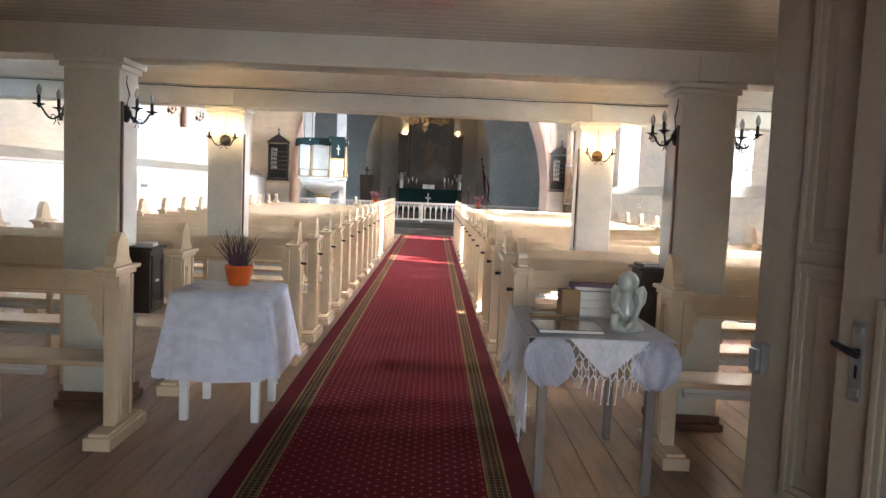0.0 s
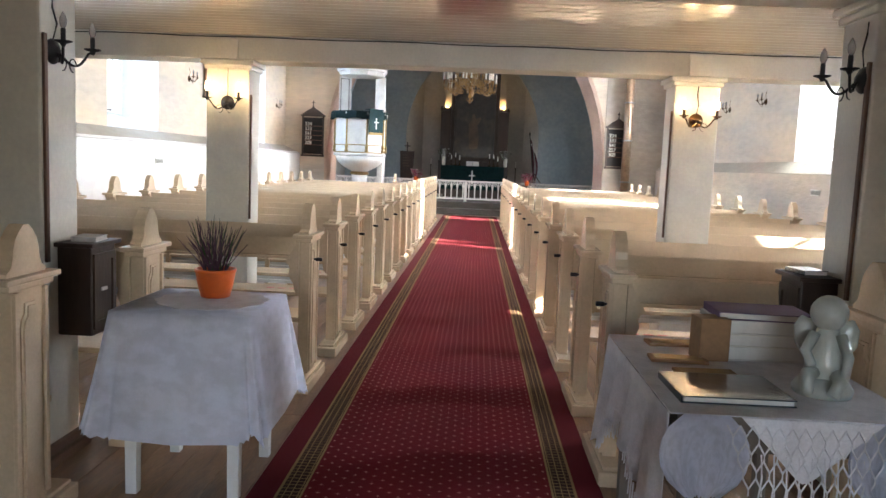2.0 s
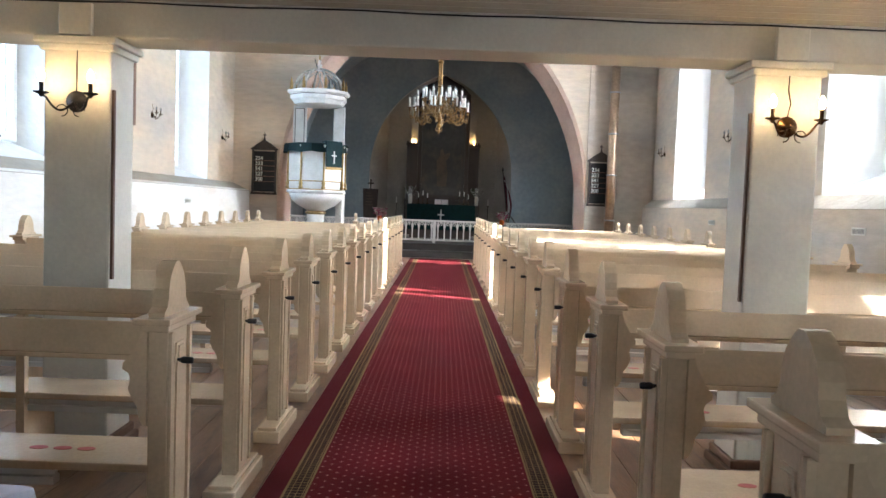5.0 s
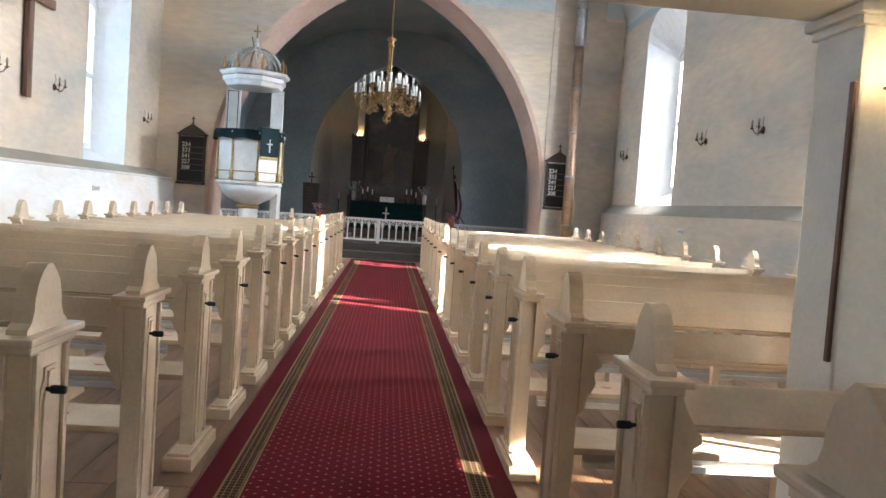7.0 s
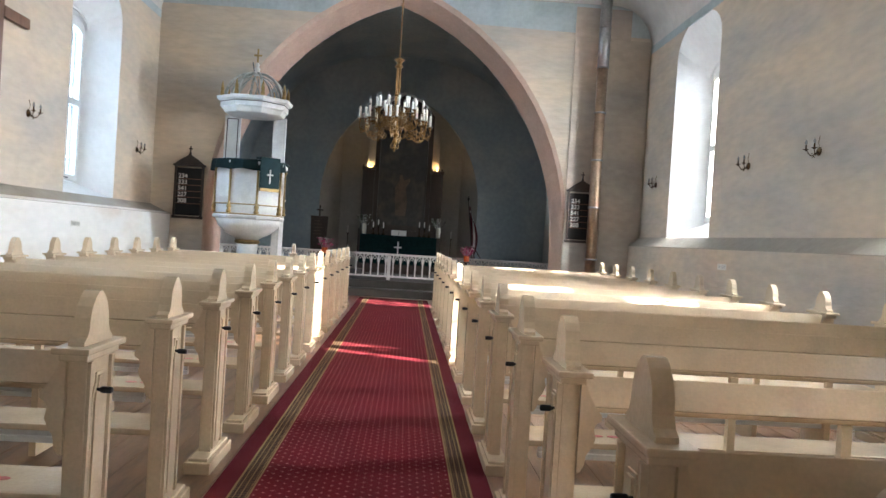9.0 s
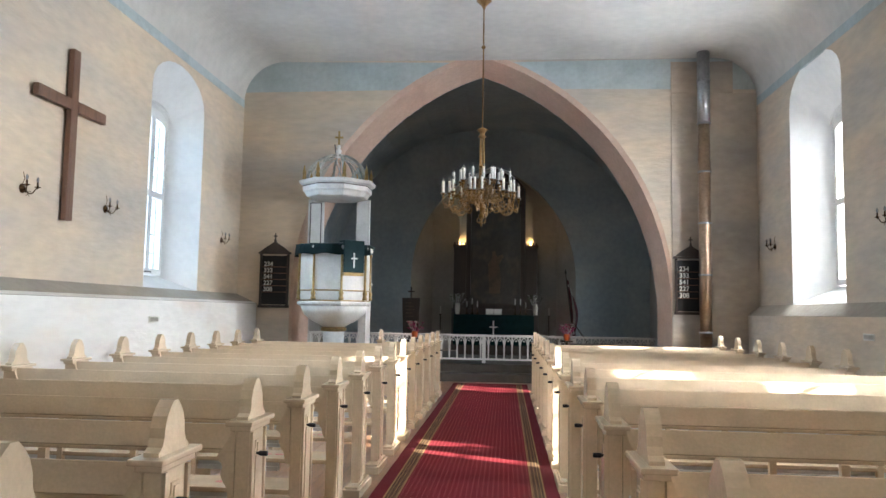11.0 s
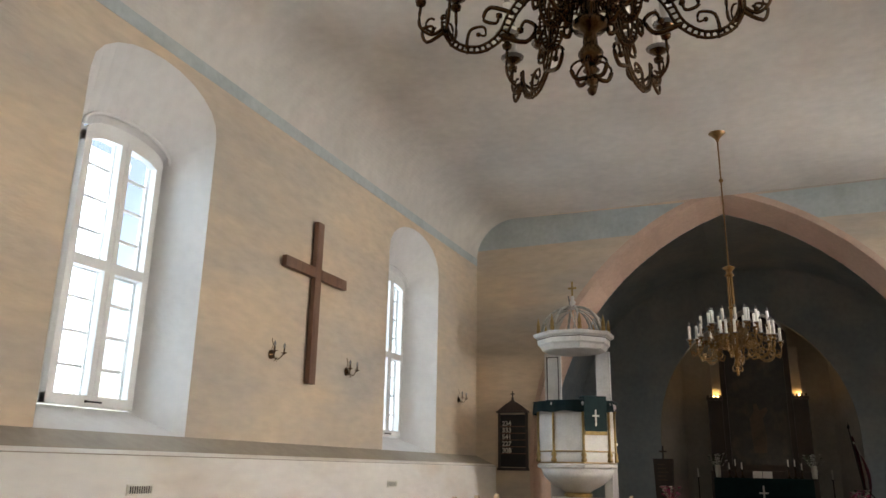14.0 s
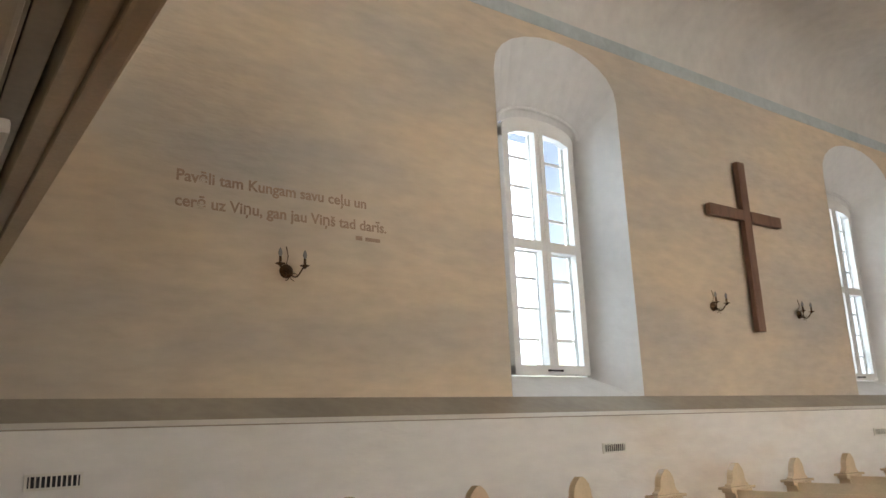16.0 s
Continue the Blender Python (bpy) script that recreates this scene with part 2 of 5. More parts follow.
def carpet_material():
    """Red woven runner: small cream sprigs in staggered rows, gold key border near both edges."""
    m = bpy.data.materials.new("red patterned runner")
    m.use_nodes = True
    n, l = m.node_tree.nodes, m.node_tree.links
    b = n["Principled BSDF"]
    b.inputs["Roughness"].default_value = 0.95
    b.inputs["Specular IOR Level"].default_value = 0.15
    co = n.new("ShaderNodeTexCoord")
    sep = n.new("ShaderNodeSeparateXYZ")
    l.new(co.outputs["Object"], sep.inputs[0])

    def math_node(op, a, bb=None):
        k = n.new("ShaderNodeMath")
        k.operation = op
        for i, v in enumerate((a, bb)):
            if v is None:
                continue
            if isinstance(v, (int, float)):
                k.inputs[i].default_value = v
            else:
                l.new(v, k.inputs[i])
        return k.outputs[0]

    def cell(v, size, shift):
        f = math_node("FRACT", math_node("ADD", math_node("DIVIDE", v, size), shift))
        return math_node("ABSOLUTE", math_node("SUBTRACT", f, 0.5))

    def sprig(shift):
        u = math_node("MULTIPLY", cell(sep.outputs[0], 0.084, shift), 0.084)
        v = math_node("MULTIPLY", cell(sep.outputs[1], 0.084, shift), 0.084)
        long_v = math_node("LESS_THAN", math_node("ADD", math_node("MULTIPLY", u, 3.0), v), 0.0125)
        long_u = math_node("LESS_THAN", math_node("ADD", math_node("MULTIPLY", v, 3.0), u), 0.0125)
        return math_node("MAXIMUM", long_v, long_u)
    dots = math_node("MAXIMUM", sprig(0.0), sprig(0.5))
    ax = math_node("ABSOLUTE", sep.outputs[0])
    inside = math_node("LESS_THAN", ax, 0.51)
    dots = math_node("MULTIPLY", dots, inside)
    band = math_node("MULTIPLY", math_node("GREATER_THAN", ax, 0.52), math_node("LESS_THAN", ax, 0.63))
    key = math_node("MAXIMUM", math_node("GREATER_THAN", cell(sep.outputs[1], 0.036, 0.0), 0.42), math_node("GREATER_THAN", cell(ax, 0.030, 0.1), 0.43))
    edge = math_node("MULTIPLY", math_node("GREATER_THAN", ax, 0.518), math_node("LESS_THAN", ax, 0.530))
    edge2 = math_node("MULTIPLY", math_node("GREATER_THAN", ax, 0.618), math_node("LESS_THAN", ax, 0.632))
    key = math_node("MAXIMUM", math_node("MAXIMUM", edge, edge2), key)
    noise_n = n.new("ShaderNodeTexNoise")
    noise_n.inputs["Scale"].default_value, noise_n.inputs["Detail"].default_value = 2.5, 6
    l.new(co.outputs["Object"], noise_n.inputs["Vector"])

    def mixer(fac, a, bb):
        k = n.new("ShaderNodeMix")
        k.data_type = "RGBA"
        if isinstance(fac, (int, float)):
            k.inputs[0].default_value = fac
        else:
            l.new(fac, k.inputs[0])
        for i, v in ((6, a), (7, bb)):
            if isinstance(v, tuple):
                k.inputs[i].default_value = (*v, 1)
            else:
                l.new(v, k.inputs[i])
        return k.outputs[2]
    red = mixer(noise_n.outputs["Fac"], (0.155, 0.006, 0.013), (0.10, 0.0045, 0.0095))
    c = mixer(dots, red, (0.42, 0.16, 0.15))
    gold = mixer(key, (0.04, 0.018, 0.012), (0.27, 0.18, 0.08))
    c = mixer(band, c, gold)
    margin = math_node("GREATER_THAN", ax, 0.632)
    c = mixer(margin, c, (0.11, 0.007, 0.014))
    l.new(c, b.inputs["Base Color"])
    pile = n.new("ShaderNodeTexNoise")
    pile.inputs["Scale"].default_value = 350
    l.new(co.outputs["Object"], pile.inputs["Vector"])
    bp = n.new("ShaderNodeBump")
    bp.inputs["Strength"].default_value, bp.inputs["Distance"].default_value = 0.5, 0.004
    l.new(pile.outputs["Fac"], bp.inputs["Height"])
    l.new(bp.outputs[0], b.inputs["Normal"])
    return m


CARPET = carpet_material()


# ---- mesh helpers ----
def thing(name, x=0, y=0, z=0, rz=0, label="", category="", group="", size=1.0):
    ob = new(name)
    ob.empty_display_size = 0.1
    ob.matrix_world = pose(x, y, z, 0, 0, rz) @ Matrix.Scale(size, 4)
    return tagged(ob, label, category, group)


def mesh_of(name, bm, mat, smooth=False):
    me = bpy.data.meshes.new(name)
    bmesh.ops.recalc_face_normals(bm, faces=bm.faces)
    bm.to_mesh(me)
    bm.free()
    me.materials.append(mat)
    if smooth:
        for p in me.polygons:
            p.use_smooth = True
    return me


def part(name, bm, mat, parent=None, label="", smooth=False, at=None):
    me = bm if isinstance(bm, bpy.types.Mesh) else mesh_of(name, bm, mat, smooth)
    ob = new(name, me)
    ob.parent = parent
    if at is not None:
        ob.matrix_basis = at
    return tagged(ob, label)


def structure(name, bm, mat, label="", smooth=False, parent=None):
    ob = new(name, mesh_of(name, bm, mat, smooth))
    ob.parent = parent
    return tagged(ob, label, kind="structure")


def box(bm, x0, x1, y0, y1, z0, z1, bevel=0.0, m=None):
    r = bmesh.ops.create_cube(bm, size=1.0)
    vs = r["verts"]
    for v in vs:
        v.co = Vector((x0 + (v.co.x + 0.5) * (x1 - x0), y0 + (v.co.y + 0.5) * (y1 - y0), z0 + (v.co.z + 0.5) * (z1 - z0)))
    if m is not None:
        bmesh.ops.transform(bm, matrix=m, verts=vs)
    if bevel:
        es = list({e for v in vs for e in v.link_edges})
        bmesh.ops.bevel(bm, geom=es, offset=bevel, segments=2, affect="EDGES", profile=0.6)
    return bm


def boxes(*specs, bevel=0.0):
    bm = bmesh.new()
    for s in specs:
        box(bm, *s, bevel=bevel)
    return bm


def extrude_profile(bm, pts, axis, a, b):
    """A closed outline pulled from a to b along an axis. pts lie in the other two axes, in order."""
    def at(p, v):
        return {"x": (v, p[0], p[1]), "y": (p[0], v, p[1]), "z": (p[0], p[1], v)}[axis]
    va = [bm.verts.new(at(p, a)) for p in pts]
    vb = [bm.verts.new(at(p, b)) for p in pts]
    bm.faces.new(va)
    bm.faces.new(vb[::-1])
    k = len(pts)
    for i in range(k):
        bm.faces.new((va[i], vb[i], vb[(i + 1) % k], va[(i + 1) % k]))
    return bm


def lathe(bm, profile, n=16, m=None, turn=0.0):
    """Rings of (radius, z)."""
    rings = []
    for r, z in profile:
        rings.append([bm.verts.new((r * math.cos(turn + 2 * math.pi * i / n), r * math.sin(turn + 2 * math.pi * i / n), z)) for i in range(n)])
    for ra, rb in zip(rings, rings[1:]):
        for i in range(n):
            bm.faces.new((ra[i], ra[(i + 1) % n], rb[(i + 1) % n], rb[i]))
    bm.faces.new(rings[0][::-1])
    bm.faces.new(rings[-1])
    if m is not None:
        bmesh.ops.transform(bm, matrix=m, verts=[v for r in rings for v in r])
    return bm


def tube(bm, pts, radius, n=6):
    """A round rod along a line of points; radius may be a number or one for each point."""
    pts = [Vector(p) for p in pts]
    rings = []
    for i, p in enumerate(pts):
        d = (pts[min(i + 1, len(pts) - 1)] - pts[max(i - 1, 0)]).normalized()
        q = d.to_track_quat("Z", "Y")
        r = radius[i] if isinstance(radius, (list, tuple)) else radius
        rings.append([bm.verts.new(p + q @ Vector((r * math.cos(2 * math.pi * k / n), r * math.sin(2 * math.pi * k / n), 0))) for k in range(n)])
    for ra, rb in zip(rings, rings[1:]):
        for k in range(n):
            bm.faces.new((ra[k], ra[(k + 1) % n], rb[(k + 1) % n], rb[k]))
    bm.faces.new(rings[0][::-1])
    bm.faces.new(rings[-1])
    return bm


def arc(cx, cz, r, a0, a1, n):
    return [(cx + r * math.cos(radians(a0 + (a1 - a0) * i / n)), cz + r * math.sin(radians(a0 + (a1 - a0) * i / n))) for i in range(n + 1)]


# ---- the church: floor, walls, ceiling ----
LEFT, RIGHT, END, BACK = -5.25, 5.19, 22.10, 0.80
CEIL, COVE = 6.68, 0.85
GALLERY_Z = 2.415

structure("floor_base", boxes((-6, 6, -4.1, END + 0.05, -0.2, -0.03)), FLOOR_WOOD, "wooden subfloor")


def window_outline(y0, y1, z0, z1, rise, n=12):
    """Upright opening with an arched head: from the lower left up, over and down."""
    mid, half = (y0 + y1) / 2, (y1 - y0) / 2
    pts = [(y0, z0)]
    for i in range(n + 1):
        a = math.pi * (1 - i / n)
        pts.append((mid + half * math.cos(a), z1 - rise + rise * math.sin(a) ** 0.9))
    pts.append((y1, z0))
    return pts


SILL = 2.06


def side_wall(name, side, face, windows, y0, y1, top, ledge, low, crown, shift):
    """A thick wall along y with deep splayed window niches; side is -1 or 1, face the inner plane."""
    depth_in, depth_out = 0.62, 1.0
    xi, xg, xo = face, face + side * depth_in, face + side * depth_out
    ridge = face + side * (depth_in - 0.12)
    bm = bmesh.new()

    def quad(*ps):
        bm.faces.new([bm.verts.new(p) for p in ps])

    def sheet(x, outlines):
        edges = [y0]
        for o in outlines:
            edges += [o[0][0], o[-1][0]]
        edges.append(y1)
        for a, b in zip(edges[::2], edges[1::2]):
            quad((x, a, -0.1), (x, b, -0.1), (x, b, top), (x, a, top))
        for o in outlines:
            zb = o[0][1]
            quad((x, o[0][0], -0.1), (x, o[-1][0], -0.1), (x, o[-1][0], zb), (x, o[0][0], zb))
            for p, q in zip(o[1:-2], o[2:-1]):
                quad((x, p[0], p[1]), (x, q[0], q[1]), (x, q[0], top), (x, p[0], top))
    inner = [window_outline(a, b, low - 0.01, crown, (b - a) * 0.30) for a, b in windows]
    mids = [(a + b) / 2 + shift for a, b in windows]
    glass = [window_outline(m - 0.57, m + 0.57, SILL - 0.01, SILL + 2.84, 0.2) for m in mids]
    outer = [window_outline(m - 0.85, m + 0.85, SILL - 0.05, SILL + 3.05, 0.3) for m in mids]
    sheet(xi, inner)
    sheet(xo, outer)
    quad((xi, y0, -0.1), (xo, y0, -0.1), (xo, y0, top), (xi, y0, top))
    quad((xi, y1, -0.1), (xo, y1, -0.1), (xo, y1, top), (xi, y1, top))
    quad((xi, y0, top), (xo, y0, top), (xo, y1, top), (xi, y1, top))
    ob = structure(name, bm, PLASTER, "thick limewashed church wall with arched window niches")
    for k, (i_o, g_o, o_o) in enumerate(zip(inner, glass, outer)):
        bm = bmesh.new()
        rows = []
        for x, o in ((xi - side * 0.003, i_o), (xg, g_o), (xo + side * 0.003, o_o)):
            rows.append([bm.verts.new((x, p[0], p[1])) for p in o])
        for ra, rb in zip(rows, rows[1:]):
            for j in range(len(ra)):
                bm.faces.new((ra[j], ra[(j + 1) % len(ra)], rb[(j + 1) % len(ra)], rb[j]))
        structure("window_niche_%d" % (k + 1), bm, REVEAL, "white plastered splayed window niche", parent=ob)
        m = mids[k]
        hood = [(ridge, p[0], p[1] + 0.10) for p in window_outline(m - 0.6, m + 0.6, SILL + 2.5, SILL + 2.84, 0.24)[1:-1]]
        structure("window_hood", tube(bmesh.new(), hood, 0.022, 6), REVEAL, "raised plaster bead over the window head", smooth=True, parent=ob)
    bm = bmesh.new()
    f = face - side * ledge
    extrude_profile(bm, [(face + side * 0.2, -0.1), (f, -0.1), (f, low - 0.19), (face - side * 0.002, low - 0.005), (face + side * 0.2, low - 0.005)], "y", y0, y1)
    structure("wall_base_" + name[5:], bm, PLASTER_LOW if side < 0 else PLASTER, "whitewashed lower wall with a sloping ledge")
    bm = bmesh.new()
    extrude_profile(bm, [(f - side * 0.004, low - 0.193), (face - side * 0.002, low), (face + side * 0.02, low), (face + side * 0.02, low - 0.04), (f, low - 0.20), (f - side * 0.004, low - 0.20)], "y", y0, y1)
    structure("ledge_" + name[5:], bm, LEDGE, "dusty sloping plaster ledge along the wall")
    return ob


# first west window is unseen, added only to light the space under the gallery
LEFT_WINDOWS = ((5.6, 7.4), (11.82, 13.60), (17.98, 20.03))
RIGHT_WINDOWS = ((5.0, 7.0), (11.5, 13.55), (18.3, 20.38))
side_wall("wall_west", -1, LEFT, LEFT_WINDOWS, BACK, END, 6.9, 0.42, 1.81, 5.58, 0.15)
side_wall("wall_east", 1, RIGHT, RIGHT_WINDOWS, BACK, END, 6.9, 0.24, 1.74, 5.78, 0.0)


def casement_window(name, side, face, mid, sill):
    """Double casement with small panes under a shallow arch."""
    x = face + side * 0.56
    w = new(name)
    w.empty_display_size = 0.1
    w.location = (x, mid, sill)
    tagged(w, "white wooden casement window with small panes", kind="structure")
    H, W, D = 2.8, 0.53, side * 0.11
    F = 0.085
    part("window_frame", boxes((-0.04, 0.04, -W, -W + F, 0, H - 0.12), (-0.04, 0.04, W - F, W, 0, H - 0.12), (-0.041, 0.041, -W, W, 0, 0.10), (-0.041, 0.041, -W + F, W - F, H * 0.49 - 0.055, H * 0.49 + 0.055), (-0.045, 0.045, -0.065, -0.004, 0.10, H - 0.02), (-0.045, 0.045, 0.004, 0.065, 0.10, H - 0.02), (-0.036, 0.036, -0.004, 0.004, 0.10, H - 0.02), bevel=0.006), WHITE, w)
    bm = bmesh.new()
    hi = window_outline(-W, W, H - 0.3, H + 0.04, 0.18)[1:-1]
    extrude_profile(bm, hi + [(W, H - 0.24), (0.3, H - 0.15), (0, H - 0.12), (-0.3, H - 0.15), (-W, H - 0.24)], "x", -0.042, 0.042)
    part("window_head", bm, WHITE, w)
    lo, hi_x = sorted((side * 0.045, D + side * 0.02))
    part("box_lining", boxes((lo, hi_x, -W - 0.02, -W + 0.03, 0.0, H), (lo, hi_x, W - 0.03, W + 0.02, 0.0, H), (lo, hi_x, -W + 0.031, W - 0.031, 0.0, 0.05)), WHITE, w)
    for a, b in ((-W + 0.031, -0.002), (0.002, W - 0.031)):
        for z0, z1, rows in ((0.051, H * 0.49 - 0.01, 4), (H * 0.49 + 0.01, H - 0.06, 4)):
            bm = boxes((D - 0.02, D + 0.02, a, a + 0.04, z0, z1), (D - 0.02, D + 0.02, b - 0.04, b, z0, z1), (D - 0.021, D + 0.021, a + 0.05, b - 0.05, z0, z0 + 0.05), (D - 0.021, D + 0.021, a + 0.05, b - 0.05, z1 - 0.05, z1))
            for k in range(1, rows):
                zz = z0 + (z1 - z0) * k / rows
                box(bm, D - 0.018, D + 0.018, a + 0.05, b - 0.05, zz - 0.014, zz + 0.014)
            sash = part("sash", bm, WHITE, w)
            for k in range(rows):
                za, zb = z0 + (z1 - z0) * k / rows, z0 + (z1 - z0) * (k + 1) / rows
                pane = part("pane", boxes((D - 0.003, D + 0.003, a + 0.045, b - 0.045, za + 0.012, zb - 0.012)), GLASS, sash)
                pane.visible_shadow = False
    part("latch", boxes((-side * 0.075, -side * 0.045, -0.09, 0.09, 0.035, 0.05), bevel=0.004), IRON, w)
    return w


n_win = 0
for side, face, wins in ((-1, LEFT, LEFT_WINDOWS), (1, RIGHT, RIGHT_WINDOWS)):
    for a, b in wins:
        n_win += 1
        casement_window("window_%d" % n_win, side, face, (a + b) / 2 + (0.15 if side < 0 else 0.0), SILL)

# ceiling with coves along the side walls
bm = bmesh.new()
under = [(LEFT - 0.02, CEIL - COVE)] + [(p[0], p[1]) for p in arc(LEFT + COVE, CEIL - COVE, COVE, 180, 90, 24)] + \
        [(p[0], p[1]) for p in arc(RIGHT - COVE, CEIL - COVE, COVE, 90, 0, 24)] + [(RIGHT + 0.02, CEIL - COVE)]
extrude_profile(bm, under + [(RIGHT + 0.02, 7.05), (LEFT - 0.02, 7.05)], "y", BACK, END)
structure("ceiling", bm, CEILING, "smooth grey limewashed ceiling with coved edges", smooth=False)
for s, f in ((-1, LEFT), (1, RIGHT)):
    structure("trim_band", boxes((min(f - s * 0.006, f + s * 0.02), max(f - s * 0.006, f + s * 0.02), BACK, END, 5.70, 5.86)), BAND, "blue grey painted band under the cove")


# end wall with the pointed chancel arch
def pointed(half, z0, apex, n=14, cx=-0.29):
    h = apex - z0
    d = (h * h - half * half) / (2 * half)
    r = half + d
    top = math.degrees(math.acos(d / r))
    right = [(cx - d + r * math.cos(radians(a)), z0 + r * math.sin(radians(a))) for a in [top * i / n for i in range(n + 1)]]
    left = [(2 * cx - x, z) for x, z in right[::-1]]
    return right + left[1:]


def wall_round_arch(name, y0, y1, outline, xa, xb, top, base, mat, label):
    """A wall across the nave with a pointed opening. outline runs from the right foot over the apex to the left foot."""
    bm = bmesh.new()
    pts = [(outline[0][0], base)] + outline + [(outline[-1][0], base)]
    for y in (y0, y1):
        def quad(*ps):
            bm.faces.new([bm.verts.new((p[0], y, p[1])) for p in ps])
        quad((xb, base), (xb, top), (pts[0][0], top), (pts[0][0], base))
        quad((xa, base), (xa, top), (pts[-1][0], top), (pts[-1][0], base))
        for p, q in zip(pts[1:-2], pts[2:-1]):
            quad(p, q, (q[0], top), (p[0], top))
    return structure(name, bm, mat, label)


OUT = pointed(3.85, 1.75, 6.86)
INN = pointed(3.69, 1.5, 6.60)
wall_round_arch("wall_north", END, END + 0.9, OUT, -6.3, 6.25, 7.05, -0.2, PLASTER, "limewashed end wall round the chancel arch")
bm = bmesh.new()
rows = []
for y, o in ((END - 0.012, OUT), (END + 0.02, pointed(3.79, 1.65, 6.76)), (END + 0.9, INN)):
    full = [(o[0][0], -0.2)] + o + [(o[-1][0], -0.2)]
    rows.append([bm.verts.new((x, y, z)) for x, z in full])
for ra, rb in zip(rows, rows[1:]):
    for j in range(len(ra) - 1):
        bm.faces.new((ra[j], ra[j + 1], rb[j + 1], rb[j]))
structure("chancel_arch", bm, ARCH_PINK, "dusty pink painted band on the pointed chancel arch")
# painted band on the end wall under the ceiling
bm = bmesh.new()
BAND_LOW = 6.03
for sgn in (1, -1):
    e = sorted([p for p in pointed(3.85, 1.75, 6.86, 60) if (p[0] + 0.29) * sgn > 0.02 and BAND_LOW < p[1] < CEIL - 0.01], key=lambda p: p[1])
    side_x = RIGHT if sgn > 0 else LEFT
    curve = [(side_x - sgn * COVE + sgn * COVE * math.cos(radians(a)), CEIL - COVE + COVE * math.sin(radians(a))) for a in range(88, 14, -6)]
    prof = [(p[0] + 0.01 * sgn, p[1]) for p in e] + [p for p in curve if p[1] > BAND_LOW] + [(side_x - sgn * 0.03, BAND_LOW)]
    extrude_profile(bm, prof, "y", END - 0.006, END + 0.02)
structure("trim_end_band", bm, BAND, "blue grey painted band above the chancel arch")

SOOT = material("sooty limewash", (0.52, 0.43, 0.34), 0.9, vary=0.16, scale=0.9, fine=9, bump=0.35, bump_scale=14, second=(0.36, 0.32, 0.28), mix_at=(0.36, 0.68), bump_dist=0.02, stretch=(0.5, 0.5, 0.9))
structure("pilaster", boxes((3.51, RIGHT - 0.02, END - 0.03, END - 0.007, -0.1, 5.95), (3.51, RIGHT - COVE * 0.55, END - 0.031, END - 0.008, 5.951, 6.60), bevel=0.012), SOOT, "soot stained wall strip behind the stove flue")

# chancel
CH_L, CH_R, CH_END, CH_Z = -4.86, 4.46, 29.6, 0.36
# side openings are invented, out of view, to let the fill lamps in
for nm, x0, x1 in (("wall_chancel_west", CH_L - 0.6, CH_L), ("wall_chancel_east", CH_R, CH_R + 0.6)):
    structure(nm, boxes((x0, x1, END + 0.9, 26.2, -0.2, 7.3), (x0, x1, 27.5, CH_END, -0.2, 7.3), (x0, x1, 26.2, 27.5, -0.2, 2.2), (x0, x1, 26.2, 27.5, 4.8, 7.3)), CHANCEL, "grey plaster chancel wall with an added, unseen opening for fill light")
APSE_WALL = material("pale grey apse plaster", (0.54, 0.51, 0.46), 0.9, vary=0.12, scale=0.9, fine=9, bump=0.3, bump_scale=10)
STEP_PAINT = material("dark grey step paint", (0.07, 0.062, 0.056), 0.55, vary=0.2, scale=3, fine=20)
APSE_X = -0.14
APSE = pointed(2.45, 2.54, 5.92, 14, APSE_X)
wall_round_arch("wall_chancel_end", CH_END, CH_END + 0.16, APSE, CH_L - 0.6, CH_R + 0.6, 7.3, -0.2, VAULT, "dull blue painted wall round the apse arch")
bm = bmesh.new()
rows = []
for y in (CH_END - 0.006, CH_END + 0.16):
    full = [(APSE[0][0], -0.2)] + APSE + [(APSE[-1][0], -0.2)]
    rows.append([bm.verts.new((x, y, z)) for x, z in full])
for j in range(len(rows[0]) - 1):
    bm.faces.new((rows[0][j], rows[0][j + 1], rows[1][j + 1], rows[1][j]))
structure("apse_arch", bm, CHANCEL, "grey plaster soffit of the apse arch")
bm = bmesh.new()
plan = [(APSE_X - 3.0, CH_END + 0.15), (APSE_X - 1.95, 31.3), (APSE_X + 2.0, 31.3), (APSE_X + 3.0, CH_END + 0.15)]
back = [(plan[0][0] - 0.3, plan[0][1]), (APSE_X - 2.2, 31.8), (APSE_X + 2.25, 31.8), (plan[3][0] + 0.3, plan[3][1])]
extrude_profile(bm, plan + back[::-1], "z", -0.2, 6.6)
structure("wall_apse", bm, APSE_WALL, "grey plaster faceted apse wall behind the altar")
structure("ceiling_apse", boxes((APSE_X - 3.3, APSE_X + 3.3, CH_END + 0.15, 31.8, 6.4, 6.6)), VAULT, "dull blue apse ceiling")
structure("floor_apse", boxes((APSE_X - 3.2, APSE_X + 3.2, CH_END + 0.011, 31.6, -0.2, CH_Z - 0.004)), FLOOR_WOOD, "wooden apse floor")
bm = bmesh.new()
extrude_profile(bm, [(CH_R + 0.01, 2.7)] + pointed(4.67, 2.7, 7.0, 12, -0.2) + [(CH_L - 0.01, 2.7), (CH_L - 0.01, 7.3), (CH_R + 0.01, 7.3)], "y", END + 0.88, CH_END + 0.02)
structure("ceiling_chancel", bm, VAULT, "dull blue painted chancel vault")
